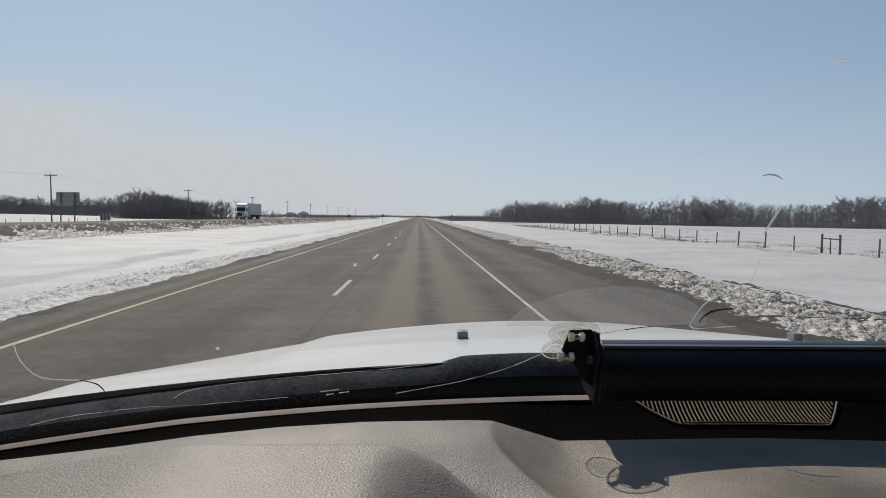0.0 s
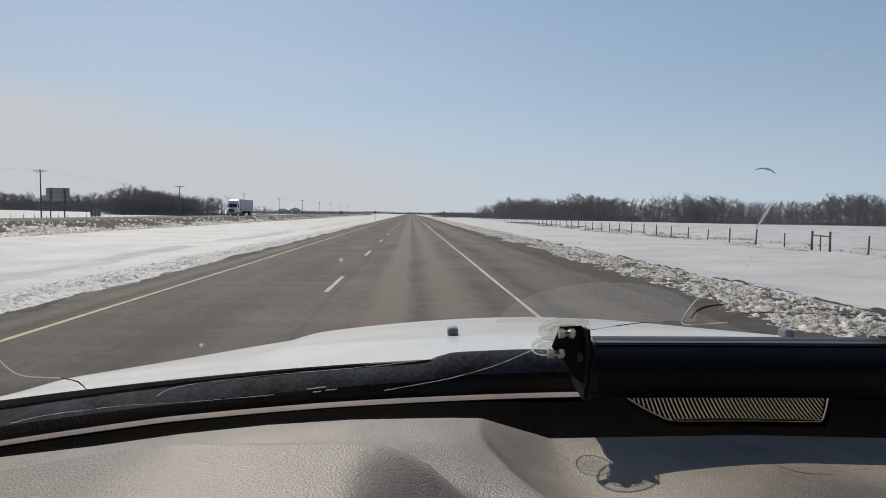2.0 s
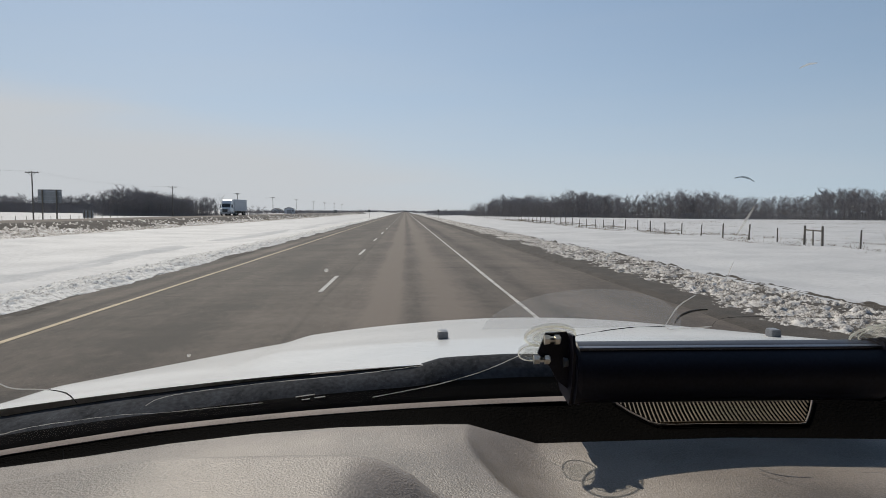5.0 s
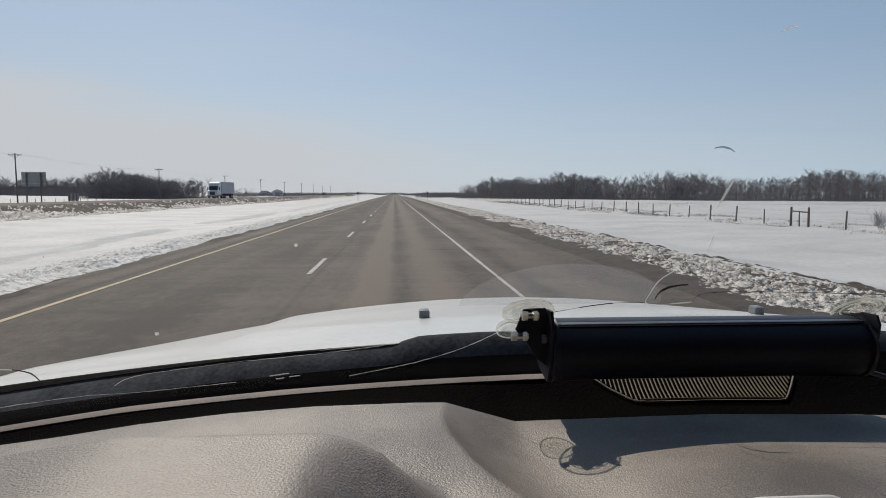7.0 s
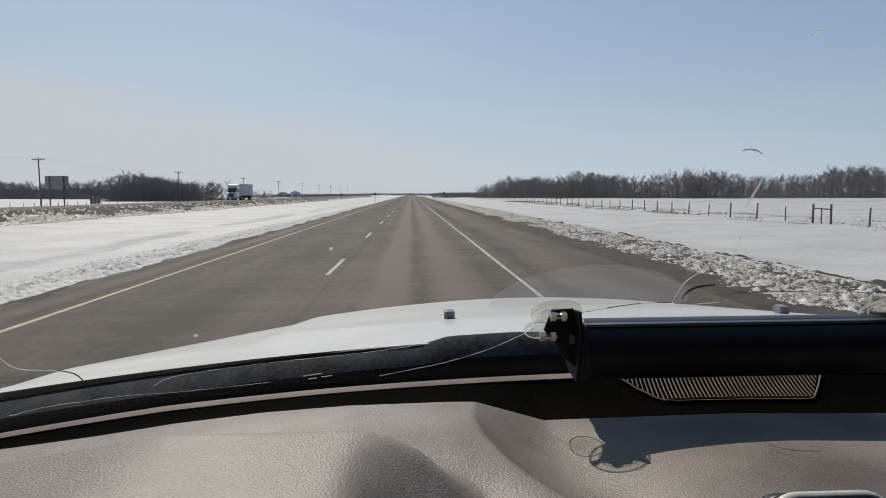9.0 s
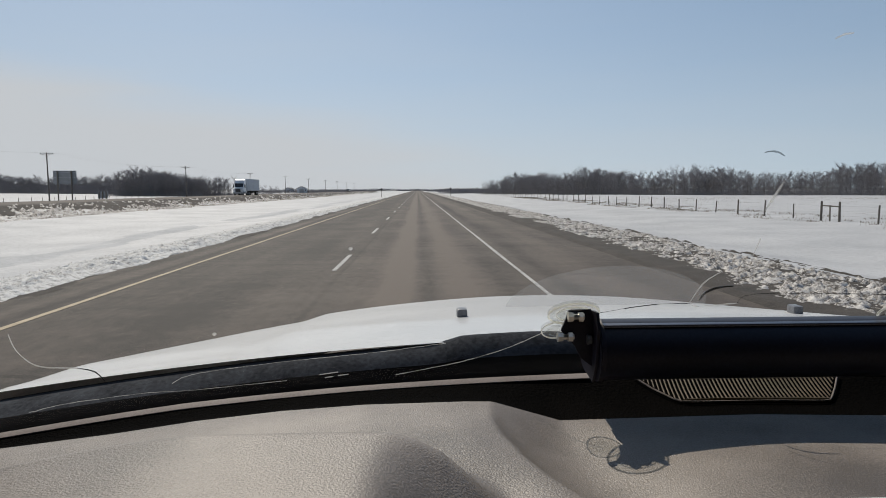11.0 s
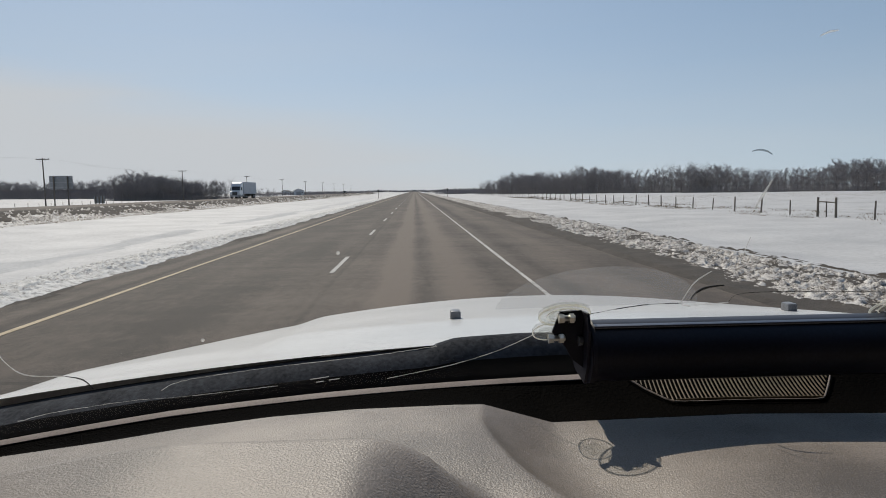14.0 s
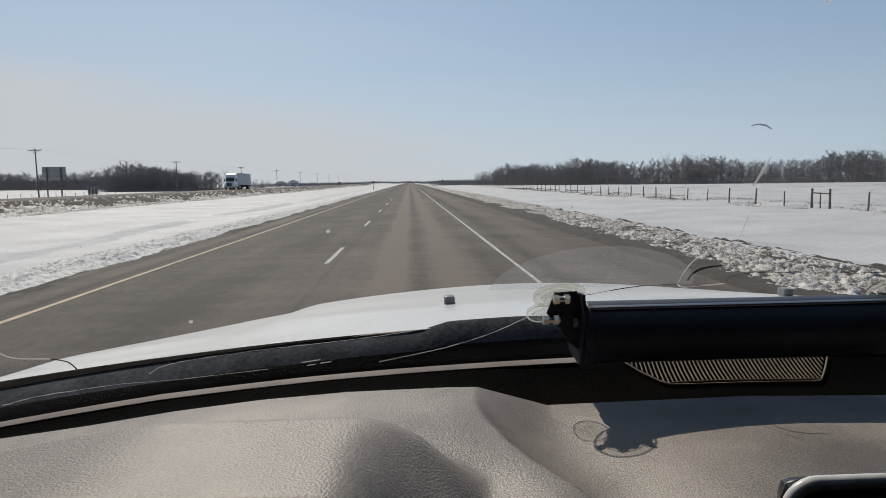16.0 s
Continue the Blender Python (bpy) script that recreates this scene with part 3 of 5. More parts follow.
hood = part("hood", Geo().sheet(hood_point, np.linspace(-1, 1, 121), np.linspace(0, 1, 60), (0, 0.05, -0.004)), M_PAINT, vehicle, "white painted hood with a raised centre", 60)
for x in (0.064, 0.704):
    z = E + hood_z(x, 1.25)
    g = Geo().box((x - 0.010, 1.235, z - 0.004), (x + 0.010, 1.262, z + 0.019), 0.005)
    nozzle = part("washer_nozzle", g, M_NOZZLE, hood, "small dark grey plastic washer nozzle", 50)
    part("nozzle_foot", Geo().box((x - 0.0115, 1.218, z - 0.004), (x + 0.0115, 1.268, z + 0.004), 0.003), M_SILVER, hood)


def lip(x):
    """The windscreen's lower edge inside: y and z."""
    d = x - CX
    return 0.868 - 0.075 * d * d, E - 0.2285 - 0.056 * d * d


def cowl_point(u, v):
    d = u * 0.98
    x = CX + d
    hump = 0.011 * float(smoothstep(0.00, 0.05, x) * (1 - smoothstep(0.13, 0.30, x))) + 0.011 * float(smoothstep(0.46, 0.56, x) * (1 - smoothstep(0.7, 0.8, x)))
    top = E - 0.1945 - 0.083 * d * d - 0.006 * max(0.0, -0.4 - d) + hump
    ly, lz = lip(x)
    return x, 0.945 - hump * 0.6 + (ly + 0.012 - 0.945) * v, top + (lz - 0.03 - top) * (v ** 1.7) + 0.006 * math.sin(v * math.pi)


part("cowl", Geo().sheet(cowl_point, np.linspace(-1, 1, 120), np.linspace(0, 1, 14), (0, 0.012, -0.02)), M_COWL, vehicle, "dusty black plastic cowl below the windscreen", 60)
part("seal", Geo().sheet(lambda u, v: Vector(cowl_point(u, 0.60 + 0.40 * v)) + Vector((0, -0.002, 0.002)), np.linspace(-1, 1, 90), np.linspace(0, 1, 8), (0, 0.003, -0.001)), M_SEAL, vehicle, "black rubber seal along the windscreen's foot", 60)


def glass_y(x, z):
    """The windscreen's inner face, by x and height above the eye."""
    return 0.64 - z - 0.13 * (x - CX) ** 2


def glass_point(u, v):
    d = u * (0.94 - 0.16 * v)
    x = CX + d
    z0 = -0.262 - 0.056 * d * d
    z = z0 + (0.42 - z0) * v
    return x, glass_y(x, z) + 0.004, E + z


screen = part("windscreen", Geo().sheet(glass_point, np.linspace(-1, 1, 41), np.linspace(0, 1, 25)), M_GLASS, vehicle, "cracked and dusty clear windscreen", 80)


def on_glass(x, z, off=0.001):
    return Vector((x, glass_y(x, z) - off, E + z))


def crack(pts, r, material, label, jag=0.002, seed=1):
    """A crack that runs smoothly through its corners, wanders a little and thins out in places."""
    rng = random.Random(seed)
    P = [Vector(q) for q in [pts[0]] + list(pts) + [pts[-1]]]
    run = []
    for a, b, c, d in zip(P, P[1:], P[2:], P[3:]):
        n = max(3, int((c - b).length / 0.004))
        for i in range(n):
            t = i / n
            q = b * 2 + (c - a) * t + (a * 2 - b * 5 + c * 4 - d) * t * t + (b * 3 - a - c * 3 + d) * t ** 3
            run.append(q * 0.5 + Vector((0, jag * 0.5 * (rng.random() - 0.5))))
    run.append(P[-1])
    g = Geo()
    if r > 0.0008:
        return part("crack", g.pipe([on_glass(q.x, q.y) for q in run], r, 6, r * 0.5), material, screen, label)
    for i in range(0, len(run) - 1, 4):
        piece = [on_glass(q.x, q.y) for q in run[i:i + 5]]
        g.pipe(piece, r * rng.choice((0.45, 0.7, 0.9, 1.15)), 5)
    return part("crack", g, material, screen, label)


crack([(-0.047, -0.220), (-0.005, -0.211), (0.037, -0.201), (0.091, -0.181), (0.139, -0.153)], 0.00045, M_CRACK, "thin bright crack", 0.0008, 1)
crack([(0.1895, -0.1307), (0.247, -0.1204), (0.2948, -0.1185)], 0.0005, M_CRACK_DARK, "thin dark crack", 0.0008, 12)
crack([(-0.476, -0.247), (-0.44, -0.238), (-0.40, -0.233), (-0.345, -0.228), (-0.289, -0.228), (-0.18, -0.221)], 0.00045, M_CRACK, "thin bright crack", 0.0015, 2)
crack([(-0.31, -0.215), (-0.29, -0.204), (-0.251, -0.197), (-0.164, -0.188), (-0.072, -0.181), (0.015, -0.170)], 0.00042, M_CRACK, "thin bright crack", 0.0015, 3)
crack([(-0.431, -0.131), (-0.436, -0.152), (-0.432, -0.172), (-0.417, -0.179), (-0.394, -0.182)], 0.0008, M_CRACK, "thin bright crack", 0.002, 4)
crack([(-0.394, -0.182), (-0.380, -0.189), (-0.377, -0.204)], 0.0009, M_CRACK_DARK, "dark crack", 0.002, 5)
crack([(0.2946, -0.1179), (0.2987, -0.0916), (0.3119, -0.0772)], 0.0009, M_CRACK, "bright crack", 0.0015, 6)
crack([(0.3045, -0.1137), (0.3054, -0.1066), (0.310, -0.1015), (0.3159, -0.0984), (0.325, -0.0965), (0.3348, -0.0958)], 0.0015, M_CRACK_DARK, "short thick dark crack", 0.0002, 7)
crack([(0.2948, -0.1185), (0.304, -0.1229), (0.3313, -0.121), (0.3511, -0.1191)], 0.0007, M_CRACK, "thin bright crack", 0.001, 8)
crack([(0.3511, -0.1191), (0.3642, -0.1069), (0.46, -0.107), (0.62, -0.112), (0.80, -0.115)], 0.0004, M_CRACK_DARK, "thin dark crack", 0.001, 13)
crack([(0.324, 0.019), (0.322, -0.008)], 0.0014, M_CRACK, "short pale crack", 0.0008, 9)
crack([(0.334, -0.038), (0.338, -0.067)], 0.0007, M_CRACK, "short pale crack", 0.0008, 10)
crack([(0.291, 0.0448), (0.296, 0.0458), (0.301, 0.0455), (0.306, 0.0442), (0.311, 0.042)], 0.0009, M_CRACK_GREY, "short grey crack", 0.0004, 11)
crack([(0.300, 0.1262), (0.306, 0.1288), (0.312, 0.1296)], 0.0009, M_CRACK, "faint pale smudge", 0.0006, 14)
for x, z, r in ((-0.24, -0.143, 0.0024), (-0.083, -0.044, 0.0022), (0.15, -0.025, 0.0009), (-0.30, -0.052, 0.0008), (0.42, 0.02, 0.0009)):
    c = on_glass(x, z)
    part("chip", Geo().cone(c, c + Vector((0.0004, -0.0012, -0.0006)), r, r * 0.6, 7), M_CRACK, screen, "tiny white stone chip")
for x0, z0, x1, z1 in ((-0.140, -0.2135, -0.117, -0.2105), (-0.134, -0.2190, -0.124, -0.2178), (-0.118, -0.2165, -0.105, -0.2150)):
    part("scratch", Geo().pipe([on_glass(x0, z0), on_glass(x1, z1)], 0.00065, 5), M_CRACK, screen, "short white scratch")


def reflection_point(u, v):
    """A half-round dull film on the glass that paints in a reflection, with a soft top."""
    a = math.pi * u
    x = 0.196 + 0.116 * v * math.cos(a)
    z = -0.119 + 0.051 * v * math.sin(a) ** 1.1
    return on_glass(x, z, 0.0025)


glass_reflection = part("glass_reflection", Geo().sheet(reflection_point, np.linspace(0, 1, 40), [0.0, 0.5, 1.0]), M_REFLECT, screen, "dull grey half-round reflection, painted as a film")
glass_reflection.visible_shadow = False

# the dashboard
EDGE_X = [-0.75, -0.453, -0.361, -0.27, -0.175, -0.08, 0.033, 0.066, 0.145, 0.209, 0.374, 0.556, 0.80, 1.45]
EDGE_Z = [-0.306, -0.271, -0.260, -0.247, -0.237, -0.231, -0.229, -0.2295, -0.253, -0.252, -0.2495, -0.254, -0.268, -0.32]


def dash_z(x, y):
    """Height of the dashboard's top, from the eye."""
    x, y = np.asarray(x, dtype=float), np.asarray(y, dtype=float)
    # a ridge swings out from the windscreen towards the passenger's side, with a scooped slope behind it
    ridge = np.interp(y, [0.30, 0.48, 0.53, 0.57, 0.63, 0.70, 0.75], [0.170, 0.113, 0.089, 0.074, 0.063, 0.059, 0.066])
    foot = np.interp(y, [0.30, 0.50, 0.57, 0.60, 0.65, 0.75], [0.20, 0.158, 0.150, 0.148, 0.146, 0.145])
    u = np.clip((x - ridge) / (foot - ridge), 0, 1)
    near = 1 - smoothstep(0.66, 0.752, y)
    fall = 1 - (1 - u) ** (1 + 1.6 * near)
    left = np.interp(np.minimum(x, 0.066), EDGE_X, EDGE_Z)
    right = np.interp(np.maximum(x, 0.145), EDGE_X, EDGE_Z)
    fade = 1 - 0.2 * (1 - smoothstep(0.40, 0.58, y)) * smoothstep(-0.02, 0.12, x)
    left = left + 0.045 * np.maximum(0.0, 0.745 - y) * smoothstep(-0.45, -0.20, x)
    z = right + (left - right) * (1 - fall) * fade + (0.03 + 0.012 * smoothstep(0.05, 0.2, x) + 0.042 * smoothstep(0.20, 0.34, x) * smoothstep(0.40, 0.55, y)) * (0.75 - y)
    z = z - 0.014 * near * np.exp(-((x - foot) / 0.055) ** 2)
    z = z - 0.018 * (1 - smoothstep(0.44, 0.60, y)) * np.exp(-((x - 0.03) / 0.05) ** 2)
    # the arched cowl over the instruments, which runs on towards the driver
    r, lft = np.maximum(x + 0.052, 0), np.maximum(-0.18 - x, 0)
    arch = -0.1665 - 2.7 * r ** 2 - 26.0 * r ** 3 - 0.36 * smoothstep(0.0, 0.055, r) * np.maximum(0.0, 0.50 - y) - 0.019 * (lft / 0.13) ** 1.4
    swing = 4.2 * r ** 2
    z = z + np.maximum(0.0, arch - z) * (1 - smoothstep(0.09, 0.14, x)) * (1 - smoothstep(0.485 - swing, 0.57 - 1.3 * swing, y))
    # the near edge of the cowl curls down over the instruments
    over = np.maximum(0.0, 0.372 - y)
    return z - (1 - smoothstep(-0.075, -0.035, x)) * np.minimum(60.0 * over ** 2, 0.03 + 2.0 * over)


dx = np.unique(np.concatenate([np.linspace(-0.72, 0.0, 110), np.linspace(0.0, 0.32, 120), np.linspace(0.32, 0.7, 60), np.linspace(0.7, 1.42, 40)]))
dy = np.linspace(0.30, 0.752, 120)
DX, DY = np.meshgrid(dx, dy)
DZ = E + dash_z(DX, DY)
for _ in range(2):
    DZ[1:-1, 1:-1] = (DZ[1:-1, 1:-1] * 2 + DZ[1:-1, :-2] + DZ[1:-1, 2:]) / 4
dashboard = part("dashboard", grid_mesh("dashboard", dx, dy, DZ, M_DASH), None, vehicle, "taupe grained dashboard top with a rounded cowl over the instruments")
part("dashboard_face", Geo().sheet(lambda x, v: (x, 0.301 - 0.03 * v, E + float(dash_z(x, 0.30)) - 0.6 * v), dx[::8], np.linspace(0, 1, 5)), M_DASH, vehicle)


part("instrument_surround", Geo().sheet(lambda x, v: (x, 0.372 - 0.05 * v, E - 0.187 - 0.019 * (max(0.0, -0.18 - x) / 0.13) ** 1.4 - 0.16 * v), np.linspace(-0.50, -0.052, 24), np.linspace(0, 1, 6), (0, 0.004, 0)), M_BLACK, vehicle, "black instrument surround")


def edge_lift(x):
    """How far the pale edge stands above the windscreen's plain lower line."""
    return float(np.interp(x, [-0.72, -0.50, -0.31, -0.125, 0.05, 0.25], [-0.010, -0.003, 0.0045, 0.0045, 0.0022, 0.0]))


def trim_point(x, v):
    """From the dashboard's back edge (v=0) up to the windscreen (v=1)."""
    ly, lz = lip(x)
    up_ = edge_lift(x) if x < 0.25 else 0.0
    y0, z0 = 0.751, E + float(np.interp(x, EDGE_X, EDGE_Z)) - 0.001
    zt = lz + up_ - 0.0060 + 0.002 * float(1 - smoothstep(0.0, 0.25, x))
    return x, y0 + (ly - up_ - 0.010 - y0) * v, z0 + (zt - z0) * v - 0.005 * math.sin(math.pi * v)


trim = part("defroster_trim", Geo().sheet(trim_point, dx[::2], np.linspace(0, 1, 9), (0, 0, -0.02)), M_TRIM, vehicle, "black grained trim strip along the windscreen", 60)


def lip_point(x, v):
    ly, lz = lip(x)
    lift = edge_lift(x)
    return x, ly - lift - 0.0125 * (1 - v), lz + lift - 0.0030 * (1 - v) ** 1.5


part("dash_edge", Geo().sheet(lip_point, np.linspace(-0.72, 0.205, 90), np.linspace(0, 1, 8), (0, 0, -0.001)), M_LIP, vehicle, "pale grained edge along the foot of the windscreen", 60)

# the speaker grille in the trim
grille = part("speaker_grille", Geo().pipe([Vector(trim_point(x, v)) + Vector((0, 0, 0.0035)) for x, v in
              ((0.264, 0.97), (0.279, 0.72), (0.296, 0.47), (0.304, 0.40), (0.316, 0.37), (0.41, 0.37), (0.480, 0.37), (0.490, 0.40), (0.499, 0.5), (0.517, 0.72), (0.536, 0.97))], 0.0012, 6), M_LIP, vehicle, "brown-grey ribbed speaker grille with a rounded frame")
part("recess", Geo().sheet(lambda u, v: Vector(trim_point(0.302 + u * 0.194 - (0.034 * v * (1 - 2 * u)), 0.40 + 0.56 * v)) + Vector((0, 0, 0.0008)), np.linspace(0, 1, 20), np.linspace(0, 1, 4)), M_TRIM, grille)
N_SLAT = 50


def grille_edge(v, side):
    """The slanting ends of the grille at a place v across the trim."""
    return 0.268 + 0.036 * (0.96 - v) / 0.54 if side < 0 else 0.531 - 0.040 * (0.96 - v) / 0.54


for k in range(N_SLAT):
    xt = 0.270 + 0.262 * k / (N_SLAT - 1)
    row = [(xt - 0.009 * (0.96 - v) / 0.54, v) for v in np.linspace(0.96, 0.42, 61)]
    row = [(x, v) for x, v in row if grille_edge(v, -1) <= x <= grille_edge(v, 1)]
    if len(row) < 6:
        continue
    pts = [Vector(trim_point(x, v)) + Vector((0, 0, 0.0028)) for x, v in (row[0], row[len(row) // 2], row[-1])]
    part("slat", Geo().pipe(pts, 0.0010, 5), M_GRILLE, grille)
part("grille_bar", Geo().pipe([Vector(trim_point(0.308 + 0.0184 * k, 0.425)) + Vector((0, 0, 0.004)) for k in range(11)], 0.0013, 5), M_GRILLE, grille)
part("joint", Geo().pipe([Vector(trim_point(-0.385 - 0.004 * k, 0.02 + 0.13 * k)) + Vector((0, 0, 0.0008)) for k in range(7)], 0.0010, 5), M_SEAL, trim, "dark joint in the trim")

# cab, body and wheels round the camera
cabin = Geo()
cabin.box((CX - 0.95, -1.15, E + 0.425), (CX + 0.95, 0.235, E + 0.455), 0.012)
cabin.box((CX - 0.94, -1.18, E - 1.25), (CX + 0.94, -1.12, E + 0.43), 0.01)
for s in (-1, 1):
    cabin.box((CX + s * 0.95 - 0.03, -1.15, E - 1.25), (CX + s * 0.95 + 0.03, 0.86, E - 0.30), 0.01)
    cabin.box((CX + s * 0.90 - 0.04, -0.30, E - 0.31), (CX + s * 0.90 + 0.04, -0.18, E + 0.43), 0.01)
cabin.box((CX - 0.92, -1.15, E - 1.28), (CX + 0.92, 0.88, E - 1.24))
cabin.box((CX - 0.92, 0.86, E - 1.25), (CX + 0.92, 0.90, E - 0.30))
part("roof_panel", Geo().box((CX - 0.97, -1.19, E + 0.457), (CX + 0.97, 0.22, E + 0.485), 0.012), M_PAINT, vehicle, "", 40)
for s in (-1, 1):
    xa, xb = sorted((CX + s * 0.982, CX + s * 0.992))
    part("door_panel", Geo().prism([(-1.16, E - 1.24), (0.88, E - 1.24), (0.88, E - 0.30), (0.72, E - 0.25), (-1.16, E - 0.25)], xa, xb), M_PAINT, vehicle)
part("cab", cabin, M_CABIN, vehicle, "dark cloth-lined cab", 40)
for s in (-1, 1):
    a, b = Vector(glass_point(s * 1.0, 0.0)), Vector(glass_point(s * 1.0, 1.0))
    part("pillar", Geo().pipe([a + Vector((s * 0.04, 0, 0)), a.lerp(b, 0.5) + Vector((s * 0.04, 0.005, 0.01)), b + Vector((s * 0.035, 0, 0))], 0.042, 8), M_CABIN, vehicle, "", 60)
    part("door", Geo().prism([(-1.14, E - 0.305), (0.80, E - 0.305), (0.22, E + 0.43), (-1.14, E + 0.43)], CX + s * 0.94 - 0.02, CX + s * 0.94 + 0.02), M_CABIN, vehicle)
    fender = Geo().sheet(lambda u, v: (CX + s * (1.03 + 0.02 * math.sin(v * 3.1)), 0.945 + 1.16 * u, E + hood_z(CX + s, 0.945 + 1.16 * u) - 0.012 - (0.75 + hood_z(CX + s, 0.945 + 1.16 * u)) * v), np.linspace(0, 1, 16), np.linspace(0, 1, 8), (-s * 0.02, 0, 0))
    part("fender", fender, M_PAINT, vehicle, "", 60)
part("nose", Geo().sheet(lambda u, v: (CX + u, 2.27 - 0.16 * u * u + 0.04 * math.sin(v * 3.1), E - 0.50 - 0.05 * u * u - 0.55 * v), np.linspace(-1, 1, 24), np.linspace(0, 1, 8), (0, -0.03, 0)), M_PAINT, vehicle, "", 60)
part("box_bed", Geo().box((CX - 0.96, -3.1, E - 1.15), (CX + 0.96, -1.2, E - 0.55), 0.03), M_PAINT, vehicle, "", 40)
for s in (-1, 1):
    for y in (1.55, -2.2):
        c = Vector((CX + s * 0.86, y, 0.38))
        w = part("wheel", Geo().cone(c - Vector((0.12, 0, 0)), c + Vector((0.12, 0, 0)), 0.375, 0.375, 28), M_TYRE, vehicle, "", 40)
        part("rim", Geo().cone(c - Vector((0.125, 0, 0)), c + Vector((0.125, 0, 0)), 0.22, 0.22, 20), M_STEEL, w, "", 40)

# ---------------------------------------------------------------- light bar on the windscreen
bar = thing("light_bar", "long black tubular light bar held to the windscreen by suction cups", "light bar")
BY, BZ, BR = 0.752, E - 0.171, 0.0345
BX0, BX1 = 0.188, 0.543


def bar_section(r):
    out = []
    for i in range(40):
        a = 2 * math.pi * i / 40
        k = r * (1 + 0.05 * max(0.0, math.cos(2 * (a - math.pi / 4))) ** 3)
        deep = 0.030 * float(smoothstep(-0.2, 0.5, math.cos(a))) * (1 - 0.55 * float(smoothstep(-0.2, 0.9, math.sin(a))))
        out.append((BY + k * math.cos(a) + deep, BZ + k * 0.97 * math.sin(a)))
    return out


part("tube", Geo().prism(bar_section(BR), BX0, BX1), M_ANODISED, bar, "matt black tube", 30)
# the sheen on the tube's top is added as a paler metallic strip
part("top_sheen", Geo().box((BX0 + 0.001, BY - 0.019, BZ + 0.0295), (BX1 - 0.001, BY - 0.004, BZ + 0.0325), 0.001), M_SHEEN, bar, "paler grey strip that paints the sheen on the tube's top", 40)
for ang, r in ((0.80, 0.0010), (2.45, 0.0012)):
    py, pz = BY - (BR + 0.0004 - r) * math.sin(ang), BZ + (BR - 0.0016 - 0.6 * r) * 0.97 * math.cos(ang)
    part("rib", Geo().pipe([(BX0 + 0.002, py, pz), (BX1 - 0.002, py, pz)], r, 8), M_EDGE, bar, "grey worn edge along the tube", 60)
for x0, s in ((BX0, -1), (BX1, 1)):
    part("end_cap", Geo().prism(bar_section(BR * 1.06), min(x0, x0 + s * 0.006), max(x0, x0 + s * 0.006)), M_ANODISED, bar, "", 30)
    outline = [(BY - 0.012, BZ - 0.034), (BY + 0.014, BZ - 0.030), (BY + 0.030, BZ - 0.010), (BY + 0.024, BZ + 0.030), (BY - 0.004, BZ + 0.047), (BY - 0.026, BZ + 0.048), (BY - 0.032, BZ + 0.030), (BY - 0.026, BZ - 0.010)]
    outline = [(py, min(pz, BZ + 0.040)) for py, pz in outline] if s > 0 else outline
    x1 = x0 + s * 0.0095
    bracket = part("bracket", Geo().prism(outline, min(x0 + s * 0.0065, x1), max(x0 + s * 0.0065, x1)), M_ANODISED, bar, "black folded metal end bracket")
    X = lambda v: v + (BX1 - BX0 + 0.037 if s > 0 else 0)
    if s < 0:
        plate = [(X(a_), E + b_) for a_, b_ in ((0.1465, -0.1184), (0.170, -0.1173), (0.1782, -0.142), (0.181, -0.1855), (0.1785, -0.1855), (0.1596, -0.1711), (0.1527, -0.1576), (0.1378, -0.1407))]
        part("flange", Geo().prism([(a_ * 1.039, E + (b_ - E) * 1.039) for a_, b_ in plate], BY - 0.0085, BY - 0.0055, 1), M_ANODISED, bracket)
        for bx, bz, r in ((0.1545, -0.1250, 0.0050), (0.1435, -0.1468, 0.0047)):
            c = Vector((X(bx * 1.039), BY - 0.012, E + bz * 1.039))
            b = part("bolt", Geo().cone(c - Vector((0.010, 0, 0)), c + Vector((0.008, 0, 0)), r * 0.7, r * 0.7, 8), M_BRASS, bracket, "bright brass bolt", 30)
            part("bolt_head", Geo().cone(c + Vector((-0.011, -0.001, 0)), c + Vector((-0.005, -0.001, 0)), r * 1.25, r * 1.1, 6), M_BRASS, b)
            part("nut", Geo().cone(c + Vector((0.001, -0.001, 0)), c + Vector((0.006, -0.001, 0)), r * 1.2, r * 1.2, 6), M_BRASS, b)
        c = Vector((X(0.172), BY - 0.012, E - 0.156))
        part("screw", Geo().cone(c, c + Vector((0.005, 0, 0)), 0.0058, 0.0048, 10), M_STEEL, bracket)
    part("collar", Geo().cone((x0 + s * 0.0005, BY - 0.003, BZ + 0.002), (x0 + s * 0.0045, BY - 0.003, BZ + 0.002), BR * 1.04, BR * 1.00, 32), M_ANODISED, bar, "black metal collar", 40)
    for cx_, cz_, r in ((0.160, -0.1265, 0.0295), (0.1445, -0.1505, 0.0175)):
        nrm = Vector((0, -0.56, -0.83)) if r > 0.025 else Vector((0, -0.70, -0.71))
        rise = Vector((0, nrm.z, -nrm.y))
        p = on_glass(X(cx_), cz_, 0.002)
        g = Geo().cone(p, p + nrm * 0.0035, r, r * 0.93, 36).cone(p + nrm * 0.0035, p + nrm * 0.011, r * 0.62, r * 0.30, 28)
        cup = part("suction_cup", g, M_CUP, bar, "clear rubber suction cup", 30)
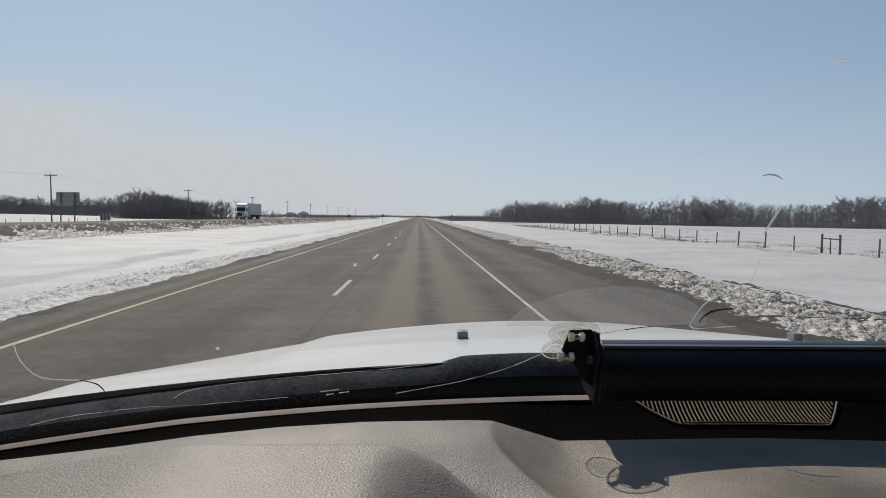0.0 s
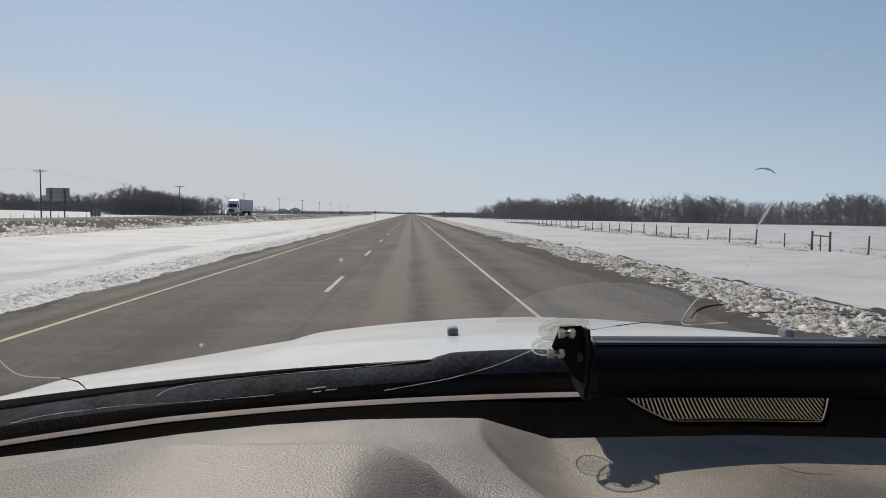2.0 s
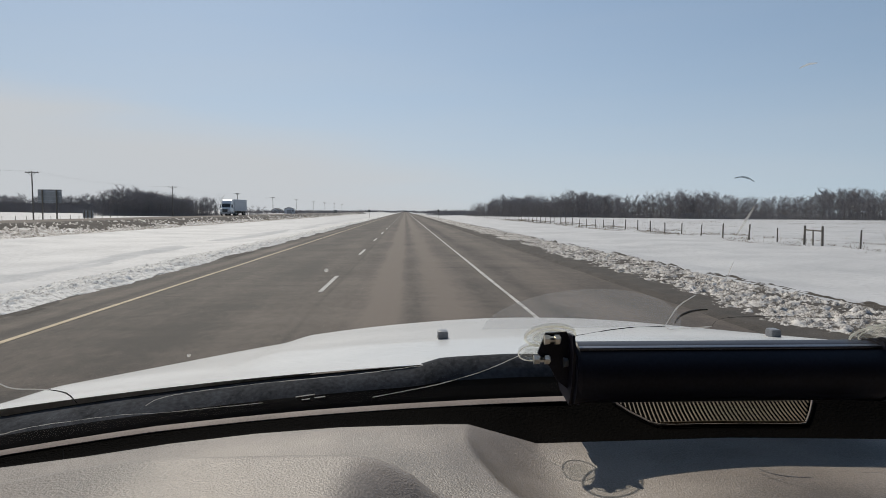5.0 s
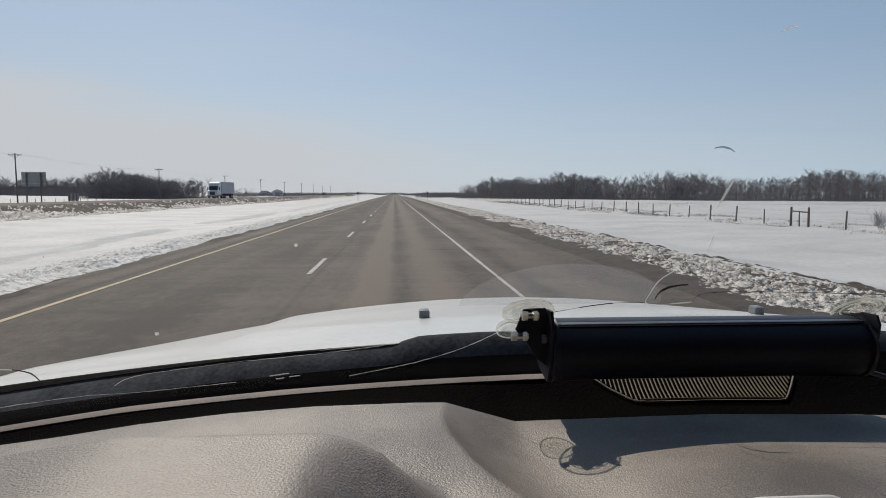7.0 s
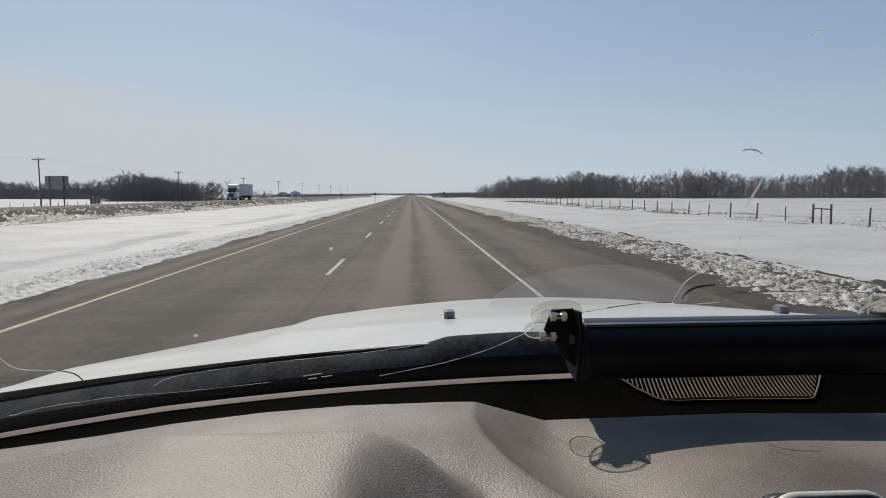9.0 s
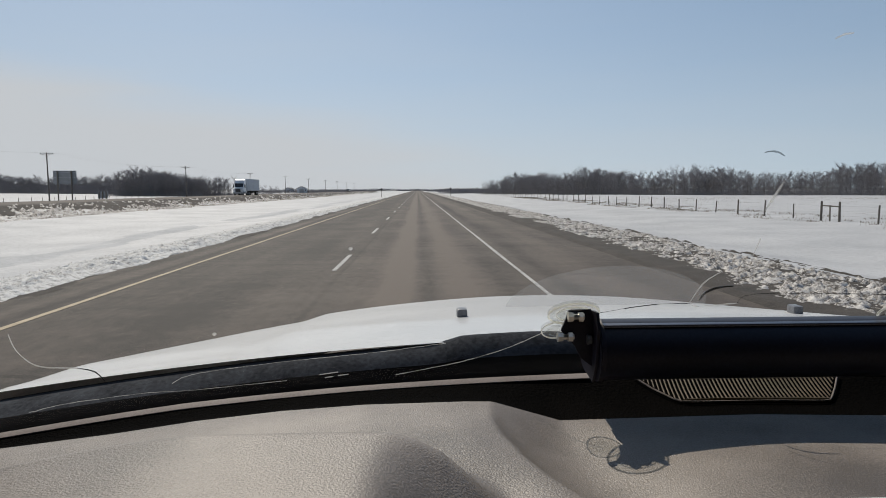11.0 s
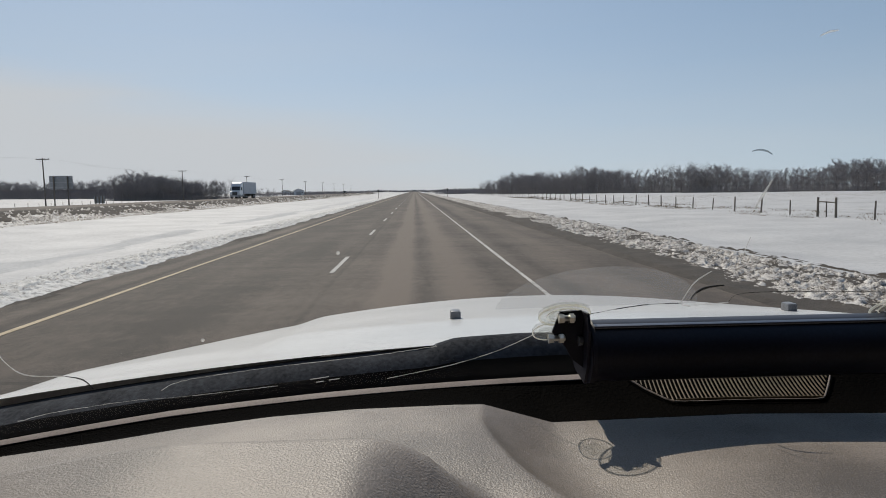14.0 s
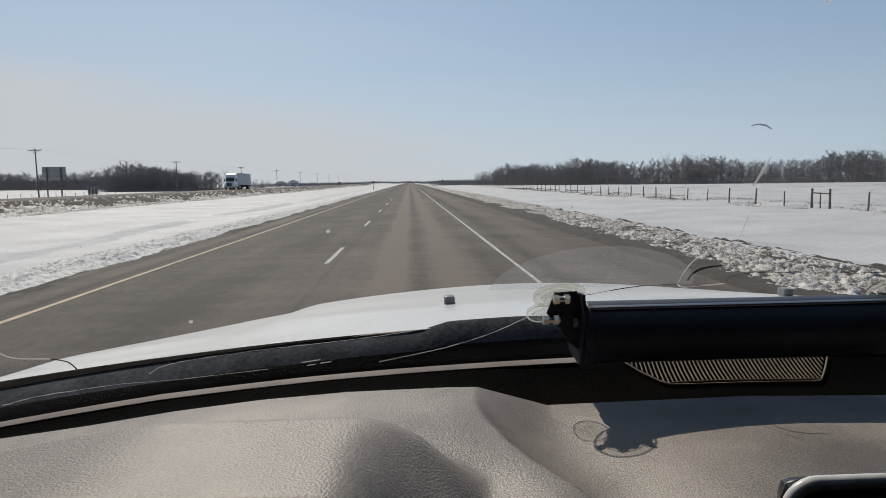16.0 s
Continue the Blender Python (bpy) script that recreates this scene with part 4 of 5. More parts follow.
        for k_ in ((0.97, 0.66) if r > 0.025 else (0.97,)):
            part("cup_ring", Geo().pipe([p + nrm * 0.004 + (Vector((1, 0, 0)) * math.cos(a) + rise * math.sin(a)) * r * k_ for a in np.linspace(0, 2 * math.pi, 36)], 0.0014 if r > 0.025 and k_ > 0.9 else 0.0008, 6), M_CUP_RIM, cup)
part("cable", Geo().pipe([(BX1 + 0.008, BY - 0.01, BZ - 0.028), (BX1 + 0.03, BY - 0.012, BZ - 0.034), (BX1 + 0.07, BY, BZ - 0.045), (BX1 + 0.14, BY + 0.02, BZ - 0.066), (BX1 + 0.28, BY + 0.02, BZ - 0.074), (BX1 + 0.45, BY + 0.01, BZ - 0.085)], 0.0032, 8), M_BLACK, bar, "thin black cable", 60)

# the phone holder stands on the dashboard's near edge
device = thing("phone_holder", "small black phone holder with a silver rim on the dashboard", "phone holder")
PX0, PX1, PY0, PY1, PZ = 0.171, 0.232, 0.309, 0.330, -0.1445
foot_z = float(dash_z(0.20, 0.32))
part("body", Geo().box((PX0, PY0 + 0.004, E - 0.192), (PX1, PY1, E + PZ), 0.009), M_BLACK, device, "matt black rounded cradle", 60)
part("pad", Geo().box((PX0 + 0.006, PY0, E - 0.188), (PX1 - 0.006, PY0 + 0.008, E + PZ - 0.005), 0.0035), M_TYRE, device, "black rubber pad", 60)
rim = [(PX0, E - 0.185)] + [(PX0 + 0.014 - 0.014 * math.cos(a), E + PZ - 0.0135 + 0.014 * math.sin(a)) for a in np.linspace(0, math.pi / 2, 8)]
rim += [(PX1 - 0.014 + 0.014 * math.sin(a), E + PZ - 0.0135 + 0.014 * math.cos(a)) for a in np.linspace(0, math.pi / 2, 8)] + [(PX1, E - 0.185)]
part("rim", Geo().pipe([(a_, PY0 + 0.006, b_) for a_, b_ in rim], 0.0036, 10), M_SILVER, device, "thin silver rim", 60)
part("stem", Geo().cone((0.2015, 0.322, E + foot_z), (0.2015, 0.320, E - 0.186), 0.011, 0.009, 16), M_BLACK, device, "", 40)
part("foot", Geo().cone((0.2015, 0.325, E + foot_z - 0.003), (0.2015, 0.325, E + foot_z + 0.008), 0.026, 0.021, 24), M_BLACK, device, "", 40)


# ---------------------------------------------------------------- fences
def gz(x, y):
    return float(ground_z(np.array([float(x)]), np.array([float(y)]))[0])


def fence(x, y0, y1, step, h, lean, label, n_wires=3):
    f = thing("wire_fence", label, "fence")
    rng = random.Random(int(x * 3))
    posts = [Geo().cone((0, 0, -0.3), (0.01, 0.0, h), 0.062, 0.055, 8).mesh("post", M_POST), Geo().cone((0, 0, -0.3), (-0.02, 0.01, h * 0.93), 0.055, 0.048, 7).mesh("post", M_POST),
             Geo().cone((0, 0, -0.3), (0.0, 0.02, h * 1.08), 0.07, 0.064, 8).mesh("post", M_POST)]
    y, tops = y0, []
    while y < y1:
        p = new("post", rng.choice(posts))
        p.parent = f
        xx = x + rng.uniform(-0.15, 0.15)
        p.matrix_basis = pose(xx, y, gz(xx, y), rng.uniform(-lean, lean), rng.uniform(-lean, lean), rng.uniform(0, 360))
        tops.append((xx, y, gz(xx, y)))
        y += step * rng.uniform(0.94, 1.06)
    xb, yb, zb = tops[len(tops) // 9]
    for k in (-1, 1):
        part("brace_post", Geo().cone((xb, yb + 1.1 * k, zb - 0.3), (xb + 0.02 * k, yb + 1.1 * k, zb + h * 1.15), 0.085, 0.078, 9), M_POST, f, "thick weathered brace post")
    part("brace_rail", Geo().cone((xb, yb - 1.1, zb + h * 0.86), (xb, yb + 1.1, zb + h * 0.90), 0.05, 0.05, 7), M_POST, f, "level wooden brace rail")
    for k in range(n_wires):
        part("wire", Geo().pipe([(a, b, c + h * (0.35 + 0.27 * k)) for a, b, c in tops], 0.0035, 4), M_STEEL, f)


fence(30.0, 14.0, 330.0, 4.8, 1.25, 2.5, "weathered wooden post and wire fence in the snow")
fence(-92.0, 60.0, 420.0, 5.2, 1.15, 2.5, "weathered wooden post and wire fence across a snowy field")


# ---------------------------------------------------------------- power line
def power_pole(h):
    p = thing("power_pole", "grey-brown wooden power pole with one crossarm", "power pole", "power line")
    part("shaft", Geo().cone((0, 0, -0.5), (0, 0, h), 0.17, 0.11, 10), M_POLE, p, "", 40)
    part("crossarm", Geo().box((-1.35, -0.06, h - 0.42), (1.35, 0.06, h - 0.28), 0.01), M_POLE, p)
    for x in (-1.2, -0.45, 0.45, 1.2):
        part("insulator", Geo().cone((x, 0, h - 0.28), (x, 0, h - 0.10), 0.06, 0.04, 8), M_SIGN_DARK, p, "", 40)
    for s in (-1, 1):
        part("brace", Geo().cone((0, -0.09, h - 1.05), (s * 0.8, -0.09, h - 0.40), 0.03, 0.03, 5), M_POLE, p)
    return p


POLE_X, POLE_H = -76.0, 10.6
pole = power_pole(POLE_H)
poles = [pole]
for k in range(10):
    y = 59.0 + 83.5 * k
    m = pose(POLE_X - 0.2 * (k % 3), y, gz(POLE_X, y), 0, (0.8, -0.6, 0.3)[k % 3], 0)
    if k == 0:
        pole.matrix_basis = m
    else:
        poles.append(copy_thing(pole, m))
line_set = thing("power_line", "thin power wires sagging between the poles", "power line")
for x in (-1.2, 0.45, 1.2):
    pts = []
    for k in range(9):
        ya, yb = 59.0 + 83.5 * k, 59.0 + 83.5 * (k + 1)
        za, zb = gz(POLE_X, ya) + POLE_H - 0.1, gz(POLE_X, yb) + POLE_H - 0.1
        pts += [(POLE_X + x, ya + (yb - ya) * t, za + (zb - za) * t - 1.1 * 4 * t * (1 - t)) for t in (0, 0.2, 0.4, 0.6, 0.8)]
    part("wire", Geo().pipe(pts, 0.005, 4), M_SIGN_DARK, line_set)


# ---------------------------------------------------------------- signs
def board_sign(name, label, w, h, legs, top, at, thick=0.04):
    s = thing(name, label, "road sign", at=at)
    part("panel", Geo().box((-w / 2, -thick, top - h), (w / 2, 0, top), 0.01), M_SIGN_BACK, s, "bare grey sheet metal back")
    for k in range(3):
        z = top - h * (0.15 + 0.35 * k)
        part("rail", Geo().box((-w / 2 + 0.05, -thick - 0.05, z - 0.04), (w / 2 - 0.05, -thick - 0.002, z + 0.04)), M_STEEL, s)
    for x in legs:
        part("post", Geo().box((x - 0.075, -thick - 0.21, -0.4), (x + 0.075, -thick - 0.055, top - 0.02), 0.01), M_POST, s, "dark wooden post")
    return s


board_sign("road_sign", "large grey-backed road sign on two dark posts", 3.2, 1.9, (-0.95, 0.95), 4.45, pose(-50.6, 99.0, gz(-51.5, 99.0), 0, 0, 4))
board_sign("road_sign", "small low grey-backed sign on short posts", 1.7, 1.25, (-0.55, 0.0, 0.55), 1.75, pose(-53.6, 117.0, gz(-53.6, 117.0), 0, 0, 6))


def marker_sign(label, x, y):
    s = thing("road_sign", label, "road sign", "marker signs", pose(x, y, gz(x, y), 0, 0, 0))
    part("post", Geo().box((-0.05, -0.05, -0.3), (0.05, 0.05, 2.1), 0.008), M_POST, s)
    part("panel", Geo().prism([(0.0, 1.75), (0.36, 2.11), (0.0, 2.47), (-0.36, 2.11)], -0.09, -0.055, 1), M_SIGN_DARK, s, "dark diamond panel")


marker_sign("dark diamond road sign on a post beside the shoulder", -9.0, 168.0)
marker_sign("dark diamond road sign on a post beside the shoulder", 8.6, 176.0)


# ---------------------------------------------------------------- far farmyard
def farm_shed(label, x, y, w, d, h, turn):
    b = thing("farm_shed", label, "shed", "far farmyard", pose(x, y, gz(x, y), 0, 0, turn))
    part("wall", Geo().prism([(-w / 2, -0.5), (w / 2, -0.5), (w / 2, h), (0.0, h * 1.38), (-w / 2, h)], 0.0, d, 1), M_TRAILER, b, "pale sheet metal walls")
    for s in (-1, 1):
        outline = [(s * (w / 2 + 0.4), h - 0.3), (0.0, h * 1.38 + 0.03), (0.0, h * 1.38 + 0.25), (s * (w / 2 + 0.4), h - 0.08)]
        part("roof", Geo().prism(outline, -0.4, d + 0.4, 1), M_SIGN_DARK, b, "dark roof sheets")
    part("door", Geo().box((-w * 0.22, -0.08, 0.0), (w * 0.22, -0.01, h * 0.8), 0.02), M_SIGN_BACK, b, "grey sliding door")
    part("window", Geo().box((w * 0.30, -0.06, h * 0.45), (w * 0.42, -0.01, h * 0.72), 0.01), M_PANE, b)


farm_shed("pale sheet metal farm shed with a dark roof in snow", -104.0, 610.0, 9.0, 14.0, 4.2, 8.0)
farm_shed("small pale farm shed with a dark roof in snow", -118.0, 618.0, 6.0, 8.0, 3.2, -14.0)


# ---------------------------------------------------------------- vehicles on the opposite carriageway
def wheel(parent, x, y, z, r, w, rim=True):
    c = Vector((x, y, z))
    g = Geo().cone(c - Vector((w / 2, 0, 0)), c + Vector((w / 2, 0, 0)), r, r, 20)
    t = part("wheel", g, M_TYRE, parent, "", 40)
    part("rim", Geo().cone(c - Vector((w / 2 + 0.01, 0, 0)), c + Vector((w / 2 + 0.01, 0, 0)), r * 0.55, r * 0.5, 14), M_STEEL, t)
    return t


def semi_truck(at):
    """The truck faces -y."""
    t = thing("semi_truck", "pale grey-white semi truck with a plain box trailer", "truck", at=at)
    cab = Geo().prism([(-0.2, 0.75), (-0.15, 1.75), (0.75, 2.0), (1.25, 2.95), (1.7, 3.75), (2.6, 4.02), (3.5, 4.05), (3.5, 0.75)], -1.15, 1.15)
    part("cab", cab, M_TRUCK, t, "pale painted cab with a sleeper and roof fairing")
    part("windshield", Geo().prism([(0.80, 2.03), (1.20, 2.85), (1.23, 2.83), (0.83, 2.01)], -1.02, 1.02), M_PANE, t, "dark windshield").location = (0, -0.03, 0.02)
    part("sun_visor", Geo().box((-1.05, 1.02, 2.88), (1.05, 1.3, 2.98)), M_SIGN_DARK, t)
    part("grille", Geo().box((-0.62, -0.23, 0.85), (0.62, -0.19, 1.65), 0.01), M_SIGN_DARK, t, "dark grille")
    part("bumper", Geo().box((-1.2, -0.32, 0.45), (1.2, 0.05, 0.85), 0.04), M_STEEL, t)
    for s in (-1, 1):
        part("side_window", Geo().box((s * 1.15 - 0.012, 1.35, 2.05), (s * 1.15 + 0.012, 2.15, 2.8), 0.006), M_PANE, t)
        part("headlight", Geo().box((s * 0.9 - 0.2, -0.22, 1.0), (s * 0.9 + 0.2, -0.17, 1.25), 0.02), M_LAMP, t)
        part("mirror", Geo().box((s * 1.42 - 0.1, 1.15, 1.95), (s * 1.42 + 0.1, 1.27, 2.75), 0.03), M_SIGN_DARK, t)
        part("fuel_tank", Geo().cone((s * 0.95, 2.0, 0.75), (s * 0.95, 3.6, 0.75), 0.32, 0.32, 16), M_STEEL, t, "", 40)
        part("fender", Geo().box((s * 0.98 - 0.24, 0.15, 1.0), (s * 0.98 + 0.24, 1.4, 1.2), 0.06), M_TRUCK, t)
        wheel(t, s * 1.0, 0.78, 0.52, 0.52, 0.3)
        for y in (4.6, 5.9, 14.0, 15.3):
            wheel(t, s * 0.97, y, 0.52, 0.52, 0.52)
    part("frame_rail", Geo().box((-0.5, 0.6, 0.7), (0.5, 6.6, 1.0)), M_SIGN_DARK, t)
    part("exhaust", Geo().cone((-0.9, 3.65, 0.9), (-0.9, 3.65, 4.1), 0.09, 0.09, 10), M_STEEL, t)
    part("trailer_box", Geo().box((-1.29, 4.0, 1.15), (1.29, 17.0, 4.12), 0.03), M_TRAILER, t, "plain pale grey trailer box")
    for k in range(22):
        y = 4.4 + 0.58 * k
        part("panel_rib", Geo().box((1.288, y, 1.2), (1.302, y + 0.05, 4.05)), M_TRAILER, t)
    part("bogie", Geo().box((-0.6, 13.2, 0.55), (0.6, 16.2, 1.15)), M_SIGN_DARK, t)
    for s in (-1, 1):
        part("landing_leg", Geo().box((s * 0.7 - 0.07, 7.4, 0.2), (s * 0.7 + 0.07, 7.55, 1.15)), M_SIGN_DARK, t)
    return t


semi_truck(pose(-44.2, 168.0, FAR_Z - 0.01, 0, 0, 0))


def suv(at):
    """The car faces -y."""
    t = thing("sport_utility_vehicle", "dark sport utility vehicle with bright lamps", "car", at=at)
    part("body", Geo().prism([(0.0, 0.35), (-0.05, 0.75), (0.1, 0.98), (1.15, 1.08), (4.75, 1.10), (4.8, 0.4)], -0.95, 0.95), M_DARKCAR, t)
    part("cabin", Geo().prism([(1.15, 1.07), (1.85, 1.70), (2.3, 1.80), (4.2, 1.78), (4.7, 1.1)], -0.82, 0.82), M_DARKCAR, t)
    part("windshield", Geo().prism([(1.2, 1.13), (1.8, 1.67), (1.78, 1.70), (1.17, 1.14)], -0.74, 0.74), M_PANE, t)
    for s in (-1, 1):
        part("side_window", Geo().prism([(1.75, 1.15), (2.15, 1.66), (4.1, 1.66), (4.35, 1.15)], s * 0.82 - 0.01, s * 0.82 + 0.01), M_PANE, t)
        part("headlight", Geo().box((s * 0.7 - 0.17, -0.07, 0.72), (s * 0.7 + 0.17, -0.02, 0.88), 0.01), M_LAMP, t)
        wheel(t, s * 0.86, 0.9, 0.37, 0.37, 0.25)
        wheel(t, s * 0.86, 3.8, 0.37, 0.37, 0.25)
    part("bumper", Geo().box((-0.95, -0.12, 0.35), (0.95, 0.05, 0.6), 0.03), M_SIGN_DARK, t)


suv(pose(-43.4, 420.0, FAR_Z - 0.01, 0, 0, 0))


# ---------------------------------------------------------------- trees
class Twigs:
    """Many slim tapered bars, gathered as arrays."""

    def __init__(self):
        self.a, self.b, self.ra, self.rb = [], [], [], []

    def bar(self, a, b, ra, rb):
        self.a.append(a)
        self.b.append(b)
        self.ra.append(ra)
        self.rb.append(rb)

    def mesh(self, name, material, n=3):
        a, b = np.array(self.a), np.array(self.b)
        d = b - a
        d /= np.linalg.norm(d, axis=1)[:, None] + 1e-9
        ref = np.where(np.abs(d[:, 2:3]) < 0.9, np.array([[0, 0, 1.0]]), np.array([[1.0, 0, 0]]))
        u = np.cross(d, ref)
        u /= np.linalg.norm(u, axis=1)[:, None]
        w = np.cross(d, u)
        vs = []
        for p, r in ((a, self.ra), (b, self.rb)):
            r = np.array(r)[:, None]
            vs += [p + (u * math.cos(t) + w * math.sin(t)) * r for t in [2 * math.pi * i / n for i in range(n)]]
        V = np.stack(vs, 1).reshape(-1, 3)
        base = np.arange(len(a)) * 2 * n
        F = np.concatenate([np.stack([base + i, base + (i + 1) % n, base + n + (i + 1) % n, base + n + i], 1) for i in range(n)])
        me = bpy.data.meshes.new(name)
        me.from_pydata(V.tolist(), [], F.tolist())
        me.materials.append(material)
        return me


def bare_tree(seed, h, spread=0.24, low=0.35, limbs=17):
    """A leafless poplar: a slim trunk, rising limbs, and a haze of twigs."""
    rng = random.Random(seed)
    t = thing("bare_tree", "tall leafless grey-brown poplar tree in a winter bluff", "tree", "winter woods")
    trunk, crown = Twigs(), Twigs()
    pts, p = [], Vector((0, 0, -0.3))
    lean = Vector((rng.uniform(-0.05, 0.05), rng.uniform(-0.05, 0.05), 0))
    n = 8
    for i in range(n + 1):
        pts.append(p.copy())
        p = p + Vector((rng.uniform(-0.12, 0.12), rng.uniform(-0.12, 0.12), 0)) + lean * (h / n) + Vector((0, 0, (h * 0.88) / n))
    r0 = 0.012 * h + 0.02
    rad = lambda k: r0 * (1 - 0.88 * k / n)
    for i in range(n):
        trunk.bar(pts[i][:], pts[i + 1][:], rad(i), rad(i + 1))

    def grow(o, d, length, r, level):
        q, steps = o, (3, 3, 1)[level]
        for s in range(steps):
            d = (d + Vector((rng.gauss(0, 0.13), rng.gauss(0, 0.13), rng.gauss(0.10, 0.08)))).normalized()
            e = q + d * (length / steps)
            crown.bar(q[:], e[:], r * (1 - 0.28 * s), r * (1 - 0.28 * (s + 1)))
            if level < 2:
                for _ in range((3, 2)[level]):
                    side = Vector((rng.gauss(0, 1), rng.gauss(0, 1), rng.gauss(0.3, 0.6))).normalized()
                    grow(q.lerp(e, rng.random()), (d * 0.75 + side * 0.75).normalized(), length * rng.uniform(0.32, 0.5), r * 0.5, level + 1)
            q = e

    for k in range(limbs):
        f = low + (0.98 - low) * (k + rng.random()) / limbs
        i = min(n - 1, int(f * n))
        o = pts[i].lerp(pts[i + 1], f * n - i)
        a = rng.uniform(0, 2 * math.pi)
        up = rng.uniform(0.55, 1.1)
        d = Vector((math.cos(a), math.sin(a), up)).normalized()
        grow(o, d, h * spread * rng.uniform(0.7, 1.15) * (1.12 - 0.42 * f), max(0.018, r0 * 0.34 * (1.1 - f)), 0)
    part("trunk", trunk.mesh("trunk", M_BARK, 6), M_BARK, t)
    part("crown", crown.mesh("crown", M_TWIG, 3), M_TWIG, t)
    return t


TREES = [bare_tree(s, 9.5, sp, lo, li) for s, sp, lo, li in ((1, 0.34, 0.20, 22), (2, 0.30, 0.28, 20), (3, 0.36, 0.14, 22), (4, 0.28, 0.32, 19), (5, 0.38, 0.12, 22), (6, 0.33, 0.24, 21))]


def light_tree(seed):
    """A slimmer build of the same tree, for the mass behind the edge: its bars as arrays."""
    rng = random.Random(seed)
    b = Twigs()
    b.bar((0, 0, -0.3), (rng.gauss(0, 0.3), rng.gauss(0, 0.3), 8.0), 0.13, 0.02)
    for _ in range(19):
        z = rng.uniform(1.5, 8.0)
        a = rng.uniform(0, 6.283)
        L = rng.uniform(1.9, 3.3) * (1.12 - z / 22)
        o = Vector((0, 0, z))
        e = o + Vector((math.cos(a) * 0.75, math.sin(a) * 0.75, rng.uniform(0.5, 1.0))) * L
        b.bar(o[:], e[:], 0.06, 0.02)
        for _ in range(12):
            q = o.lerp(e, rng.uniform(0.25, 1))
            b.bar(q[:], (q + Vector((rng.gauss(0, 0.45), rng.gauss(0, 0.45), rng.uniform(0.1, 1.0))))[:], 0.04, 0.014)
    return b.mesh("light_tree", M_TWIG, 3)


LIGHT = []
for _s in range(5):
    _m = light_tree(_s + 60)
    _v = np.empty(len(_m.vertices) * 3)
    _m.vertices.foreach_get("co", _v)
    _f = np.empty(len(_m.loops), dtype=np.int32)
    _m.loops.foreach_get("vertex_index", _f)
    LIGHT.append((_v.reshape(-1, 3), _f.reshape(-1, 4)))
    bpy.data.meshes.remove(_m)
_used = set()
_trng = random.Random(99)


def plant(x, y, size):
    k = _trng.randrange(len(TREES))
    m = pose(x, y, gz(x, y), 0, 0, _trng.uniform(0, 360)) @ Matrix.Diagonal((size, size, size, 1))
    if k not in _used:
        _used.add(k)
        TREES[k].matrix_basis = m
        return TREES[k]
    c = copy_thing(TREES[k], m)
    c.matrix_basis = m
    return c


def brush(name, spots, h, label, per=14, r=0.02, spread=0.8, material=None):
    """Low leafless scrub, as one mass of stems."""
    rng = random.Random(len(spots))
    t = Twigs()
    for x, y in spots:
        z = gz(x, y)
        for _ in range(per):
            o = Vector((x + rng.gauss(0, spread), y + rng.gauss(0, spread), z - 0.1))
            e = o + Vector((rng.gauss(0, 0.35), rng.gauss(0, 0.35), h * (0.25 + 1.1 * rng.random() ** 1.6)))
            t.bar(o[:], e[:], r, r * 0.4)
            for _ in range(2):
                q = o.lerp(e, rng.uniform(0.4, 0.9))
                t.bar(q[:], (q + Vector((rng.gauss(0, 0.3), rng.gauss(0, 0.3), h * 0.3)))[:], r * 0.6, r * 0.25)
    ob = tagged(new(name, t.mesh(name, material or M_TWIG, 3)), label, "brush", kind="stuff")
    return ob


def joined_wood(name, spots, label):
    """Far trees, whose stems merge, as one mass."""
    V, F, k0 = [], [], 0
    for x, y, s in spots:
        v, f = LIGHT[_trng.randrange(len(LIGHT))]
        a = _trng.uniform(0, 2 * math.pi)
        R = np.array([[math.cos(a), -math.sin(a), 0], [math.sin(a), math.cos(a), 0], [0, 0, 1]]) * s
        V.append(v @ R.T + np.array([x, y, gz(x, y)]))
        F.append(f + k0)
        k0 += len(v)
    me = bpy.data.meshes.new(name)
    me.from_pydata(np.concatenate(V).tolist(), [], np.concatenate(F).tolist())
    me.materials.append(M_TWIG)
    return tagged(new(name, me), label, "woods", kind="stuff")


def wood(front, depth, gap, size, rows, single=True):
    """Trees behind a broken front line on the plan; returns the places of its foot."""
    feet, mass = [], []
    for (xa, ya), (xb, yb) in zip(front, front[1:]):
        L = math.hypot(xb - xa, yb - ya)
        nx, ny = -(yb - ya) / L, (xb - xa) / L
        if ny < 0:
            nx, ny = -nx, -ny
        k = max(1, int(L / gap))
        for i in range(k):
            for j in range(rows):
                t = (i + _trng.random()) / k
                o = depth * (j + _trng.random()) / rows
                x, y = xa + (xb - xa) * t + nx * o, ya + (yb - ya) * t + ny * o
                s = size * _trng.uniform(0.70, 1.10) * (0.92 + 0.22 * math.sin(x * 0.11) * math.sin(y * 0.07 + 1))
                if single and j == 0:
                    plant(x, y, s)
                else:
                    mass.append((x, y, s))
                feet.append((x, y))
    if mass:
        joined_wood('woods', mass, 'close-set leafless poplars behind the edge of a winter bluff')
    return feet


feet = wood([(36, 385), (42, 330), (62, 268), (96, 232), (150, 205), (230, 190)], 34, 1.6, 0.97, 5)
feet += [(x + _trng.gauss(0, 3), y + _trng.gauss(0, 3)) for x, y in feet for _ in range(2)]
brush("underbrush", feet, 2.2, "dense grey-brown leafless undergrowth below the bare trees", 9, 0.03, 1.6)

